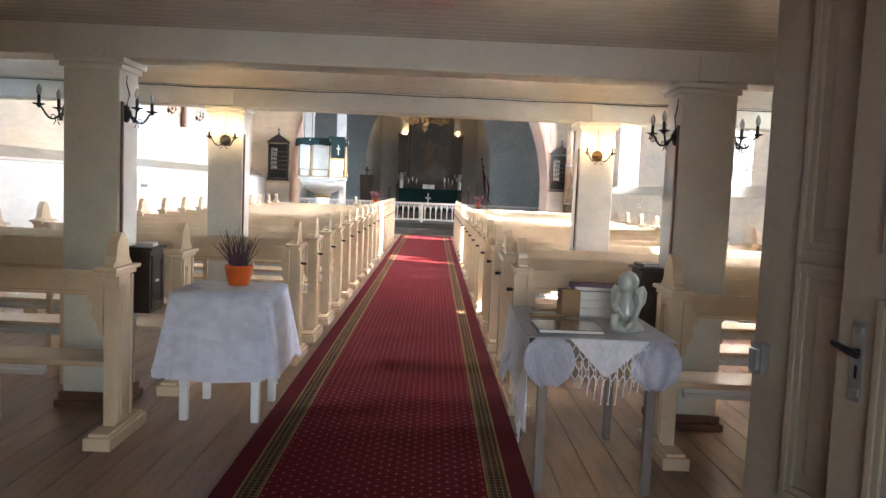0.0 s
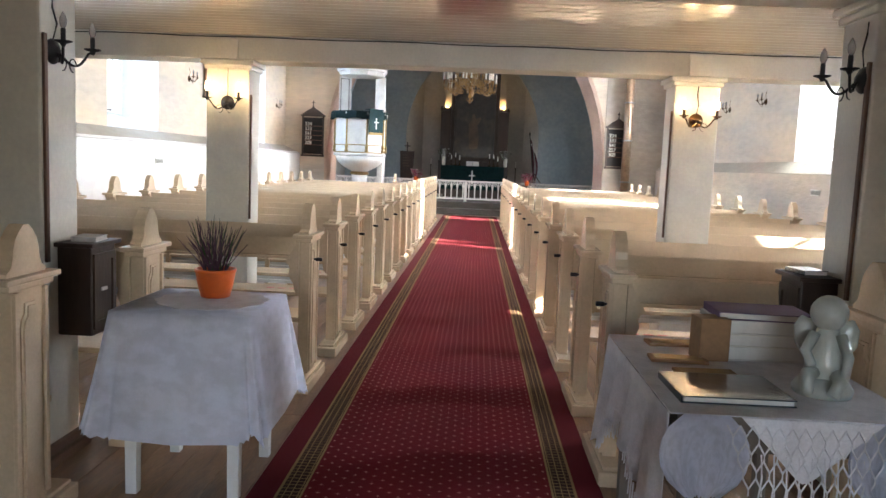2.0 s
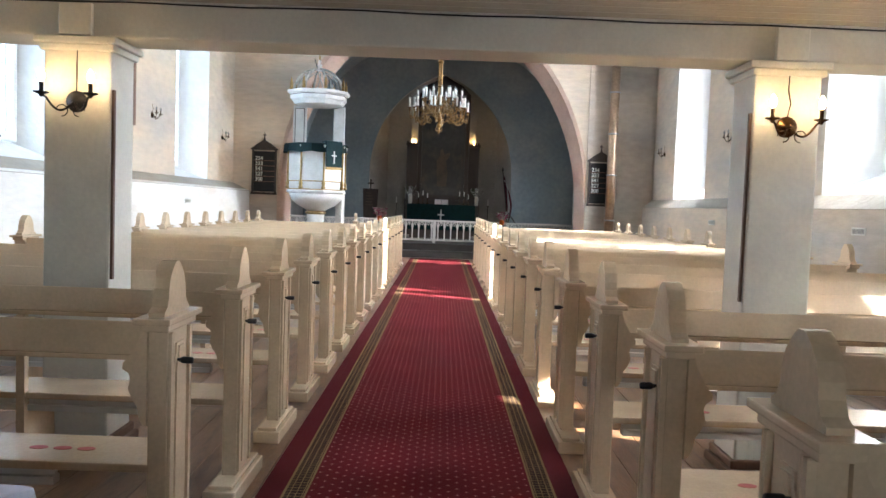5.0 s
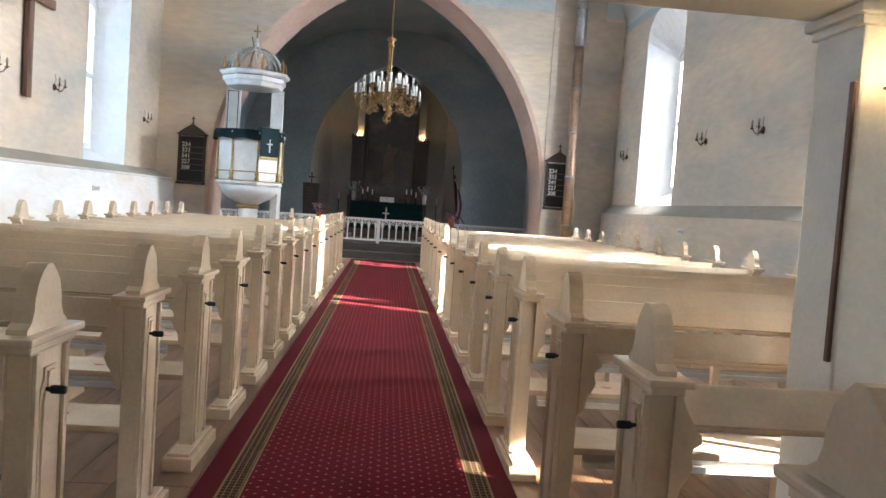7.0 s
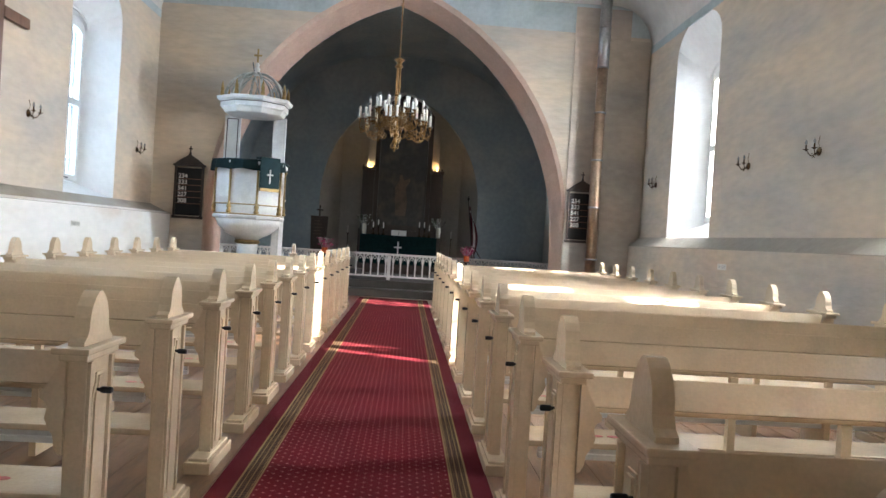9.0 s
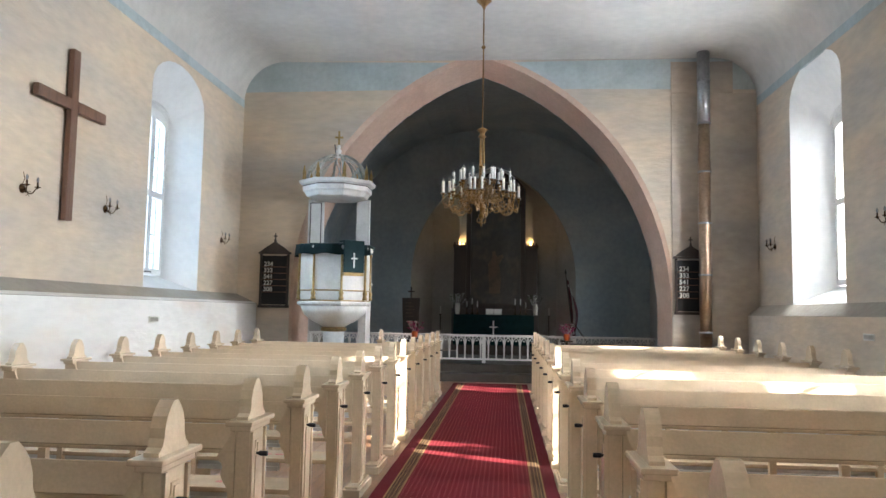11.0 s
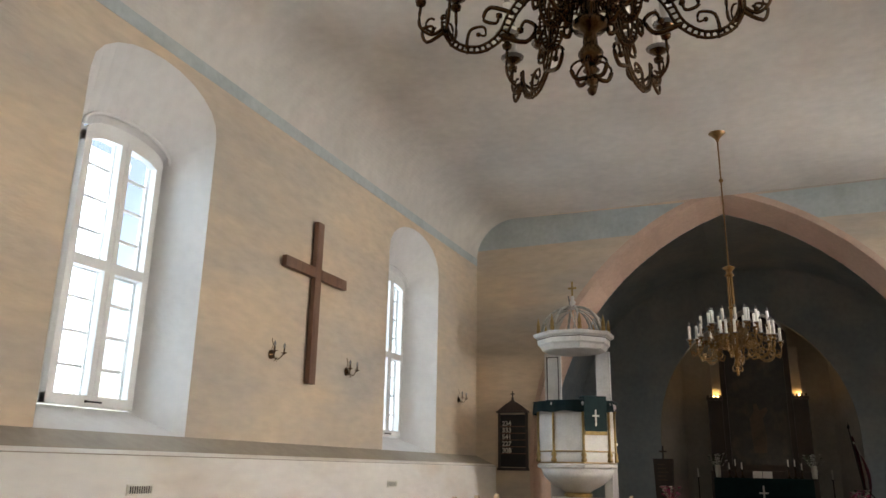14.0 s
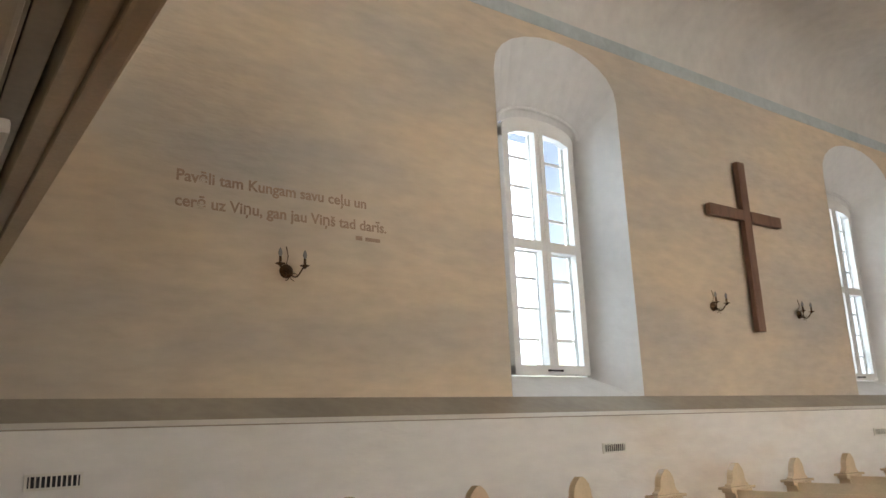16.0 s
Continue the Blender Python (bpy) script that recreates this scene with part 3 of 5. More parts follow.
structure("floor_chancel", boxes((CH_L - 0.1, CH_R + 0.1, 24.1, CH_END + 0.01, -0.2, CH_Z)), STEP_PAINT, "raised dark painted chancel floor")
structure("step_chancel", boxes((CH_L - 0.1, CH_R + 0.1, 23.6, 24.1, -0.2, CH_Z / 2), bevel=0.012), STEP_PAINT, "dark painted chancel step")
structure("floor_chancel_low", boxes((CH_L - 0.1, CH_R + 0.1, END + 0.05, 23.6, -0.2, 0.0)), FLOOR_WOOD, "wooden floor before the chancel step")

# west end: wall behind the camera with the door opening
structure("wall_south", boxes((-6.3, -1.0, BACK - 0.5, BACK, -0.2, 7.05), (1.7, 6.25, BACK - 0.5, BACK, -0.2, 7.05), (-1.0, 1.7, BACK - 0.5, BACK, 2.40, 7.05)), PLASTER, "limewashed wall with the entrance opening")
# porch is added out of view, dark brown so little light bounces forward
structure("porch_walls", boxes((-1.4, -1.2, -4.05, BACK - 0.5, -0.2, 2.6), (1.9, 2.1, -4.05, BACK - 0.5, -0.2, 2.6), (-1.4, 2.1, -4.25, BACK - 0.5, 2.6, 2.8)), CROSS_WOOD, "unseen porch walls, dark brown to cut bounced light")

# gallery
COL_A, COL_B = (-1.98, 1.88), (-1.93, 1.79)
ROW_A, ROW_B = 4.33, 7.21
BEAM = 2.22
structure("gallery_floor", boxes((LEFT, RIGHT, BACK, 7.47, GALLERY_Z + 0.03, GALLERY_Z + 0.2)), PALE, "gallery floor above the boards")
for nm, y in (("beam_south", ROW_A), ("beam_north", ROW_B)):
    structure(nm, boxes((LEFT, RIGHT, y - 0.15, y + 0.15, BEAM, GALLERY_Z + 0.02), bevel=0.012), PALE, "pale painted gallery beam")
# upper parapet is unseen; its height is set to keep sun off the pews
structure("gallery_front", boxes((LEFT, RIGHT, 7.48, 7.54, 2.35, 3.65), (LEFT, RIGHT, 7.541, 7.60, 2.33, 2.41), (LEFT, RIGHT, 7.45, 7.64, 3.651, 3.72), (LEFT, RIGHT, 7.541, 7.58, 2.75, 2.81), bevel=0.01), CREAM, "panelled gallery parapet, its unseen top raised to block sun")


def column(x, y):
    c = thing("gallery_column", x, y, 0, 0, "square pale painted wooden gallery column with moulded cap", "column", "gallery columns")
    part("shaft", boxes((-0.175, 0.175, -0.15, 0.15, 0.09, 2.17), bevel=0.012), PALE, c)
    part("cap", boxes((-0.195, 0.195, -0.17, 0.17, 2.145, 2.18), (-0.215, 0.215, -0.19, 0.19, 2.18, 2.217), bevel=0.01), PALE, c)
    part("beam_block", boxes((-0.085, 0.085, -0.185, -0.152, 2.221, 2.385), bevel=0.006), PALE, c)
    part("plinth", boxes((-0.215, 0.215, -0.19, 0.19, 0, 0.05), (-0.195, 0.195, -0.17, 0.17, 0.05, 0.1), bevel=0.01), PLINTH, c, "brown painted plinth")
    part("cable_strip", boxes((0.176 if x < 0 else -0.19, 0.19 if x < 0 else -0.176, -0.14, -0.115, 0.95, 1.95), bevel=0.003), PLINTH, c)
    return c


for x, y in ((COL_A[0], ROW_A), (COL_B[0], ROW_B), (COL_A[1], ROW_A), (COL_B[1], ROW_B)):
    column(x, y)

# carpet runner
bm = bmesh.new()
ny = 60
for i in range(ny):
    ya, yb = -1.4 + i * 24.6 / ny, -1.4 + (i + 1) * 24.6 / ny
    vs = [bm.verts.new((x, y, 0.012)) for x, y in ((-0.74, ya), (0.74, ya), (0.74, yb), (-0.74, yb))]
    bm.faces.new(vs)
bmesh.ops.remove_doubles(bm, verts=bm.verts, dist=1e-4)
bmesh.ops.solidify(bm, geom=bm.faces, thickness=0.010)
carpet = part("carpet_runner", bm, CARPET)
carpet.matrix_world = pose(-0.05, 0, 0) @ Matrix.Diagonal((1.047, 1, 1, 1))
tagged(carpet, "long red patterned carpet runner with a gold key border", "carpet")


# ---- pews ----
def pew_end_parts(p, x, mirror, hook):
    """One carved end board; mirror is the way from the seat out to the aisle."""
    t = 0.035
    end = part("end_board", boxes((x - t, x + t, -0.105, 0.105, 0.08, 0.965), bevel=0.006), CREAM, p)
    bm = boxes((x - t - 0.03, x + t + 0.03, -0.175, 0.175, 0.962, 0.985), (x - t - 0.015, x + t + 0.015, -0.145, 0.145, 0.935, 0.962), bevel=0.006)
    part("cap_moulding", bm, CREAM, end)
    half = [(0.125, 0.985), (0.125, 1.0), (0.10, 1.015), (0.086, 1.045), (0.083, 1.08), (0.068, 1.12), (0.043, 1.15), (0.016, 1.172)]
    bm = extrude_profile(bmesh.new(), half + [(-a, b) for a, b in half[::-1]], "x", x - 0.028, x + 0.028)
    part("finial", bm, CREAM, end)
    o = x + mirror * t
    bm = bmesh.new()
    for sx in (-1, 1):
        box(bm, o, o + mirror * 0.014, sx * 0.095 - 0.012, sx * 0.095 + 0.012, 0.11, 0.93, 0.003)
    part("stile", bm, CREAM, end)
    for grow, d in ((0.012, 0.006), (0.0, 0.013)):
        g = grow
        prof = [(-0.05 - g, 0.14 - g), (0.05 + g, 0.14 - g), (0.05 + g, 0.78 + g), (0.043 + g, 0.81 + g), (0.026 + g, 0.83 + g), (0.022 + g, 0.87 + g), (-0.022 - g, 0.87 + g), (-0.026 - g, 0.83 + g), (-0.043 - g, 0.81 + g), (-0.05 - g, 0.78 + g)]
        part("raised_panel", extrude_profile(bmesh.new(), prof, "x", o, o + mirror * d), CREAM, end)
    i_ = x - mirror * t
    prof = [(i_, 0.955)] + [(i_ - mirror * d, z) for d, z in ((0.012, 0.955), (0.03, 0.90), (0.068, 0.835), (0.082, 0.822), (0.084, 0.80), (0.062, 0.785), (0.056, 0.765), (0.064, 0.73), (0.05, 0.695), (0.032, 0.67), (0.026, 0.63), (0.012, 0.605))] + [(i_, 0.60)]
    part("bracket", extrude_profile(bmesh.new(), prof, "y", -0.118, -0.058), CREAM, end)
    part("foot", boxes((x - 0.075, x + 0.075, -0.27, 0.27, 0, 0.07), (x - 0.055, x + 0.055, -0.25, 0.25, 0.07, 0.09), bevel=0.008), CREAM, end)
    if hook:
        bm = lathe(bmesh.new(), [(0.007, 0.0), (0.007, 0.012), (0.011, 0.014), (0.0125, 0.02), (0.0125, 0.05), (0.010, 0.055)], 10, Matrix.Translation((o + mirror * 0.008, -0.03, 0.82)) @ pose(0, 0, 0, 0, 90 * mirror))
        part("hook", bm, IRON, end, "black iron hook", smooth=True)


def pew(name, x_in, x_out, hook=True):
    """A bench along x, its carved end at the aisle at x_in; people on it face +y."""
    p = thing(name, 0, 0, 0, 0, "cream painted wooden church pew with carved ends", "pew", "pews in the nave")
    out = 1 if x_out > x_in else -1
    a, b = sorted((x_in, x_out))
    pew_end_parts(p, x_in, -out, hook)
    pew_end_parts(p, x_out, out, False)
    tilt = pose(0, -0.085, 0.898, -16)
    part("backrest", box(bmesh.new(), a + 0.036, b - 0.036, -0.013, 0.013, -0.055, 0.062, 0.005, tilt), CREAM, p)
    part("back_rail", boxes((a + 0.036, b - 0.036, -0.062, -0.020, 0.818, 0.840), bevel=0.006), CREAM, p)
    seat = part("seat", boxes((a + 0.036, b - 0.036, -0.05, 0.27, 0.408, 0.44), bevel=0.008), CREAM, p)
    for k in range(3 if hook else 0):
        spot = Matrix.Translation((x_in + out * (0.34 + 0.09 * k), 0.10, 0.4395)) @ Matrix.Diagonal((1.6, 1, 1, 1))
        part("sticker", lathe(bmesh.new(), [(0.022, 0.0), (0.0215, 0.0018)], 12, spot), STICKER, seat, "faded red oval sticker")
    n = 2
    for i in range(1, n + 1):
        xx = a + (b - a) * i / (n + 1)
        part("support", extrude_profile(bmesh.new(), [(-0.06, 0), (0.24, 0), (0.22, 0.405), (-0.02, 0.405), (-0.025, 0.816), (-0.06, 0.816)], "x", xx - 0.02, xx + 0.02), CREAM, p)
    part("heater_strip", boxes((a + 0.10, b - 0.4, -0.03, 0.02, 0.345, 0.375), (a + 0.10, b - 0.4, -0.015, 0.005, 0.375, 0.408), bevel=0.004), WHITE, p, "white strip heater under the seat")
    return p


L_PITCH, L_FIRST, R_PITCH, R_FIRST = 0.932, 5.755, 1.008, 4.60
L_IN, L_OUT, R_IN, R_OUT = -0.965, -4.02, 0.795, 4.06
left_pew = pew("pew", L_IN, L_OUT)
left_pew.location = (0, L_FIRST, 0)
for k in range(1, 16):
    copy_thing(left_pew, pose(0, L_FIRST + L_PITCH * k, 0))
right_pew = pew("pew", R_IN, R_OUT)
right_pew.location = (0, R_FIRST, 0)
for k in range(1, 17):
    copy_thing(right_pew, pose(0, R_FIRST + R_PITCH * k, 0))
back_left = pew("pew", -1.59, L_OUT, False)
back_left.location = (0, 3.65, 0)
copy_thing(back_left, pose(0, 4.75, 0))
back_right = pew("pew", 1.56, R_OUT, False)
back_right.location = (0, 3.68, 0)
front_left = pew("pew", L_IN, -2.0)
front_left.location = (0, L_FIRST + L_PITCH * 16, 0)


# ---- entrance door ----
def panel_leaf(name, w, h, panels, mat, parent):
    """A framed leaf along +x from 0 to w, its face towards -y."""
    leaf = part(name, boxes((0, w, 0.004, 0.045, 0.01, h), bevel=0.003), mat, parent)
    for x0, x1, z0, z1 in panels:
        bm = bmesh.new()
        for a, d in ((0.0, 0.014), (0.022, 0.008)):
            box(bm, x0 - 0.03 + a, x0 - 0.008 + a, -d, 0.004, z0 - 0.03 + a, z1 + 0.03 - a, 0.003)
            box(bm, x1 + 0.008 - a, x1 + 0.03 - a, -d, 0.004, z0 - 0.03 + a, z1 + 0.03 - a, 0.003)
            box(bm, x0 - 0.008 + a, x1 + 0.008 - a, -d, 0.004, z0 - 0.03 + a, z0 - 0.008 + a, 0.003)
            box(bm, x0 - 0.008 + a, x1 + 0.008 - a, -d, 0.004, z1 + 0.008 - a, z1 + 0.03 - a, 0.003)
        box(bm, x0 + 0.06, x1 - 0.06, -0.007, 0.004, z0 + 0.06, z1 - 0.06, 0.005)
        part("panel", bm, mat, leaf)
    return leaf


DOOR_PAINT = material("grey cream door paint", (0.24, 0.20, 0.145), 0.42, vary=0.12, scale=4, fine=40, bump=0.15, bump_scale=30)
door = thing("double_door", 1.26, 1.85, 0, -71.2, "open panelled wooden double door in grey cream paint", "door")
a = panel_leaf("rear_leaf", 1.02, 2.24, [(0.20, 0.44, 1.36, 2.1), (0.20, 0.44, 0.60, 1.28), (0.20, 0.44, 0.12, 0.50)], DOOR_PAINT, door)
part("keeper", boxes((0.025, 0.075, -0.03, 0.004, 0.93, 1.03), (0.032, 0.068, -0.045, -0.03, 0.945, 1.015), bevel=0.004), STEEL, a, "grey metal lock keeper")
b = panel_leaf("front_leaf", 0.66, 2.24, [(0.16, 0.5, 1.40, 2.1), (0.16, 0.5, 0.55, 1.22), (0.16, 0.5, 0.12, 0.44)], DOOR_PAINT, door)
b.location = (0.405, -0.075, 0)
part("lock_plate", boxes((0.055, 0.095, -0.006, 0.004, 0.96, 1.18), (0.062, 0.088, -0.009, -0.006, 1.145, 1.165), (0.062, 0.088, -0.009, -0.006, 0.975, 0.995), bevel=0.003), STEEL, b, "worn chrome lock plate")
part("keyhole", boxes((0.071, 0.079, -0.0085, -0.0062, 1.025, 1.06)), IRON, b)
part("lever_handle", tube(tube(bmesh.new(), [(0.077, 0, 1.10), (0.077, -0.03, 1.10)], 0.009), [(0.098, -0.028, 1.092), (0.06, -0.031, 1.102), (0.012, -0.03, 1.112)], [0.010, 0.011, 0.008]), IRON, b, "dark lever handle")


# ---- lamps ----
def sconce(name, x, y, z, rz, metal, lit, label, arms=2, spread=0.125, group="wall sconces"):
    """A wall lamp on a face that looks along local -y."""
    s = thing(name, x, y, z, rz, label, "wall lamp", group)
    bm = lathe(bmesh.new(), [(0.004, 0.035), (0.02, 0.032), (0.03, 0.02), (0.05, 0.014), (0.056, 0.005), (0.056, 0.0)], 18, pose(0, 0, 0, 90))
    part("back_plate", bm, metal, s, smooth=True)
    bm = tube(bmesh.new(), [(0, -0.005, 0.05), (0.008, -0.02, 0.12), (0, -0.004, 0.19), (0.003, -0.004, 0.30 if lit else (0.24 if metal is IRON else 0.195))], 0.004)
    part("flex", bm, metal, s)
    for i in range(arms):
        f = (i / (arms - 1) * 2 - 1)
        tip = Vector((f * spread, -0.12 - 0.03 * (1 - abs(f)), 0.035))
        pts = []
        for k in range(15):
            u = k / 14
            sag = -0.055 * math.sin(math.pi * min(1, u * 1.15)) - 0.01 * u
            pts.append((tip.x * u, -0.02 + (tip.y + 0.02) * u ** 0.7, 0.0 + (tip.z - 0.01) * u ** 2 + sag))
        arm = part("arm", tube(bmesh.new(), pts, 0.0062), metal, s)
        end = Vector(pts[-1])
        loop = [(end.x * 0.35 + 0.03 * f * math.cos(w), end.y * 0.6, -0.055 + 0.03 * math.sin(w)) for w in [j * math.pi / 6 for j in range(10)]]
        tube_bm = tube(bmesh.new(), loop, 0.003, 5)
        part("scroll", tube_bm, metal, arm)
        m = Matrix.Translation(end)
        part("drip_pan", lathe(bmesh.new(), [(0.006, -0.01), (0.014, 0.004), (0.036, 0.012), (0.038, 0.016), (0.012, 0.016)], 14, m), metal, arm, smooth=True)
        part("candle_sleeve", lathe(bmesh.new(), [(0.0105, 0.014), (0.0105, 0.065), (0.008, 0.068)], 10, m), metal, arm)
        part("bulb", lathe(bmesh.new(), [(0.006, 0.066), (0.013, 0.078), (0.0165, 0.094), (0.014, 0.112), (0.007, 0.128), (0.002, 0.136)], 10, m), BULB_LIT if lit else BULB_OFF, arm, smooth=True)
    return s


iron_label = "black iron wall sconce with unlit candle bulbs on a column"
for x, y, rz in ((COL_A[0] + 0.177, ROW_A - 0.06, 90), (COL_A[0] - 0.177, ROW_A - 0.08, -90), (COL_A[1] - 0.177, ROW_A - 0.08, -90), (COL_A[1] + 0.177, ROW_A - 0.06, 90)):
    sconce("wall_sconce", x, y, 1.88, rz, IRON, False, iron_label)
for x in COL_B:
    sconce("wall_sconce", x, ROW_B - 0.152, 1.88, 0, BRASS if x > 0 else IRON, True, "wall sconce with two glowing candle bulbs on a column")
for y, z in ((9.62, 2.76), (14.95, 2.83), (16.77, 2.84), (21.1, 2.82)):
    sconce("wall_sconce", LEFT + 0.003, y, z, 90, BRASS, False, "tarnished brass wall sconce on limewashed plaster", 2, 0.10)
for y in (9.8, 14.99, 16.95, 21.2):
    sconce("wall_sconce", RIGHT - 0.003, y, 2.81, -90, BRASS, False, "tarnished brass wall sconce on limewashed plaster", 2, 0.10)


def spiral(cx, cz, r, turns, start, flip=1, n=16):
    """A scroll in the (r, z) plane."""
    out = []
    for i in range(n + 1):
        u = i / n
        a = start + flip * u * turns * 2 * math.pi
        out.append((cx + r * (1 - 0.8 * u) * math.cos(a), cz + r * (1 - 0.8 * u) * math.sin(a)))
    return out


def flowing(knots, steps=5):
    """A smooth line through the knots."""
    k = [knots[0]] + list(knots) + [knots[-1]]
    out = []
    for i in range(1, len(k) - 2):
        for j in range(steps):
            u = j / steps
            out.append(tuple(0.5 * (2 * p1 + (p2 - p0) * u + (2 * p0 - 5 * p1 + 4 * p2 - p3) * u * u + (3 * p1 - p0 - 3 * p2 + p3) * u ** 3)
                             for p0, p1, p2, p3 in zip(k[i - 1], k[i], k[i + 1], k[i + 2])))
    out.append(tuple(knots[-1]))
    return out


def chandelier(x, y, z, radius, candle, rod_top, metal, label, tiers):
    """Hanging from rod_top; z is the lowest point."""
    c = thing("chandelier", x, y, z, 11, label, "chandelier", "chandeliers")
    s = radius
    part("pendant", lathe(bmesh.new(), [(0.004, 0), (0.022 * s, 0.015 * s), (0.03 * s, 0.04 * s), (0.012 * s, 0.06 * s), (0.04 * s, 0.085 * s), (0.03 * s, 0.11 * s), (0.014 * s, 0.13 * s), (0.05 * s, 0.16 * s), (0.02 * s, 0.19 * s)], 12), metal, c, smooth=True)
    for i in range(6):
        w = i * math.pi / 3 + 0.3
        bm = tube(bmesh.new(), [(r * math.cos(w), r * math.sin(w), zz) for r, zz in flowing([(0.015 * s, 0.12 * s), (0.09 * s, 0.10 * s), (0.12 * s, 0.17 * s), (0.07 * s, 0.22 * s), (0.03 * s, 0.2 * s)], 4)], [0.014 * s] * 8 + [0.008 * s] * 9, 5)
        part("leaf_scroll", bm, metal, c, smooth=True)
    part("hub", lathe(bmesh.new(), [(0.02 * s, 0.18 * s), (0.06 * s, 0.22 * s), (0.075 * s, 0.27 * s), (0.045 * s, 0.32 * s), (0.04 * s, 0.40 * s), (0.10 * s, 0.43 * s), (0.11 * s, 0.47 * s), (0.06 * s, 0.5 * s), (0.045 * s, 0.62 * s), (0.09 * s, 0.65 * s), (0.05 * s, 0.69 * s)], 14), metal, c, smooth=True)
    for i in range(6):
        w = i * math.pi / 3
        part("stem", tube(bmesh.new(), [(0.06 * s * math.cos(w), 0.06 * s * math.sin(w), 0.6 * s), (0.05 * s * math.cos(w), 0.05 * s * math.sin(w), 2.25 * s)], 0.016 * s, 6), metal, c)
    for f in (0.95, 1.5):
        part("stem_collar", lathe(bmesh.new(), [(0.06 * s, (f - 0.03) * s), (0.085 * s, (f - 0.01) * s), (0.085 * s, (f + 0.01) * s), (0.06 * s, (f + 0.03) * s)], 14), metal, c, smooth=True)
    part("crown", lathe(bmesh.new(), [(0.03 * s, 2.20 * s), (0.11 * s, 2.24 * s), (0.06 * s, 2.30 * s), (0.08 * s, 2.36 * s), (0.15 * s, 2.42 * s), (0.03 * s, 2.48 * s)], 12), metal, c, smooth=True)
    part("rod", tube(bmesh.new(), [(0, 0, 2.4 * s), (0, 0, rod_top - z)], 0.012), metal, c)
    part("rod_knob", lathe(bmesh.new(), [(0.01, 0), (0.035, 0.03), (0.035, 0.05), (0.01, 0.08)], 10, pose(0, 0, (rod_top - z) * 0.78)), metal, c, smooth=True)
    part("ceiling_rose", lathe(bmesh.new(), [(0.02, -0.14), (0.035, -0.10), (0.07, -0.06), (0.13, -0.012), (0.13, 0.002)], 16, pose(0, 0, rod_top - z)), metal, c, smooth=True)

    def flat(pts, w):
        return [(r * math.cos(w), r * math.sin(w), zz) for r, zz in pts]
    me_sleeve = mesh_of("candle_sleeve", lathe(bmesh.new(), [(0.030 * s, 0.0), (0.030 * s, candle), (0.02 * s, candle + 0.006)], 10), CANDLE, True)
    me_bulb = mesh_of("bulb", lathe(bmesh.new(), [(0.010, 0), (0.015, 0.015), (0.012, 0.035), (0.003, 0.058)], 8), BULB_OFF, True)
    me_cup = mesh_of("drip_cup", lathe(bmesh.new(), [(0.006, -0.10 * s), (0.03 * s, -0.085 * s), (0.036 * s, -0.06 * s), (0.016 * s, -0.045 * s), (0.022 * s, -0.03 * s), (0.06 * s, -0.006 * s), (0.062 * s, 0.0), (0.02 * s, 0.004 * s)], 12), metal, True)
    me_dish = mesh_of("glass_dish", lathe(bmesh.new(), [(0.02 * s, 0.004 * s), (0.078 * s, 0.012 * s), (0.084 * s, 0.02 * s), (0.02 * s, 0.010 * s)], 12), BULB_OFF, True)
    for count, r_out, lift, turn, cluster in tiers:
        for i in range(count):
            w = turn + 2 * math.pi * i / count
            g, base = r_out, lift
            pts = flowing([(0.06 * g, base + 0.10 * s), (0.20 * g, base + 0.20 * s), (0.33 * g, base + 0.20 * s), (0.43 * g, base + 0.08 * s), (0.50 * g, base - 0.07 * s), (0.62 * g, base - 0.15 * s),
                           (0.75 * g, base - 0.12 * s), (0.82 * g, base - 0.01 * s), (0.83 * g, base + 0.10 * s)], 4)
            n_p = len(pts)
            bm = bmesh.new()
            rails = ([], [])
            for k in range(n_p):
                p0, p1 = pts[max(k - 1, 0)], pts[min(k + 1, n_p - 1)]
                ln = math.hypot(p1[0] - p0[0], p1[1] - p0[1])
                nx, nz = -(p1[1] - p0[1]) / ln, (p1[0] - p0[0]) / ln
                half = s * (0.030 - 0.016 * k / n_p)
                for rail, q in zip(rails, (half, -half)):
                    rail.append((pts[k][0] + nx * q, pts[k][1] + nz * q))
            for rail in rails:
                tube(bm, flat(rail, w), 0.0095 * s, 5)
            for k in range(n_p):
                tube(bm, flat([rails[0][k], rails[1][k]], w), 0.0085 * s, 4)
                if k % 3 == 1:
                    bmesh.ops.create_icosphere(bm, subdivisions=1, radius=0.014 * s, matrix=Matrix.Translation(flat([rails[1][k]], w)[0]))
            arm = part("arm", bm, metal, c, smooth=True)
            # leafy scrolls growing out of the arm
            for kn, size in (([(0.43, 0.08), (0.56, 0.13), (0.60, 0.05), (0.53, 0.02), (0.51, 0.07)], 0.012), ([(0.28, 0.20), (0.40, 0.31), (0.48, 0.24), (0.42, 0.18), (0.39, 0.23)], 0.012),
                             ([(0.50, -0.07), (0.36, -0.12), (0.30, -0.03), (0.36, 0.02), (0.39, -0.04)], 0.013), ([(0.82, -0.01), (0.93, -0.08), (0.96, 0.01), (0.90, 0.03), (0.90, -0.01)], 0.010),
                             ([(0.20, 0.20), (0.12, 0.32), (0.22, 0.38), (0.26, 0.31), (0.21, 0.29)], 0.011), ([(0.70, -0.14), (0.68, -0.02), (0.60, 0.0), (0.59, -0.06), (0.63, -0.05)], 0.009)):
                line = flat(flowing([(q[0] * g, base + q[1] * s) for q in kn], 4), w)
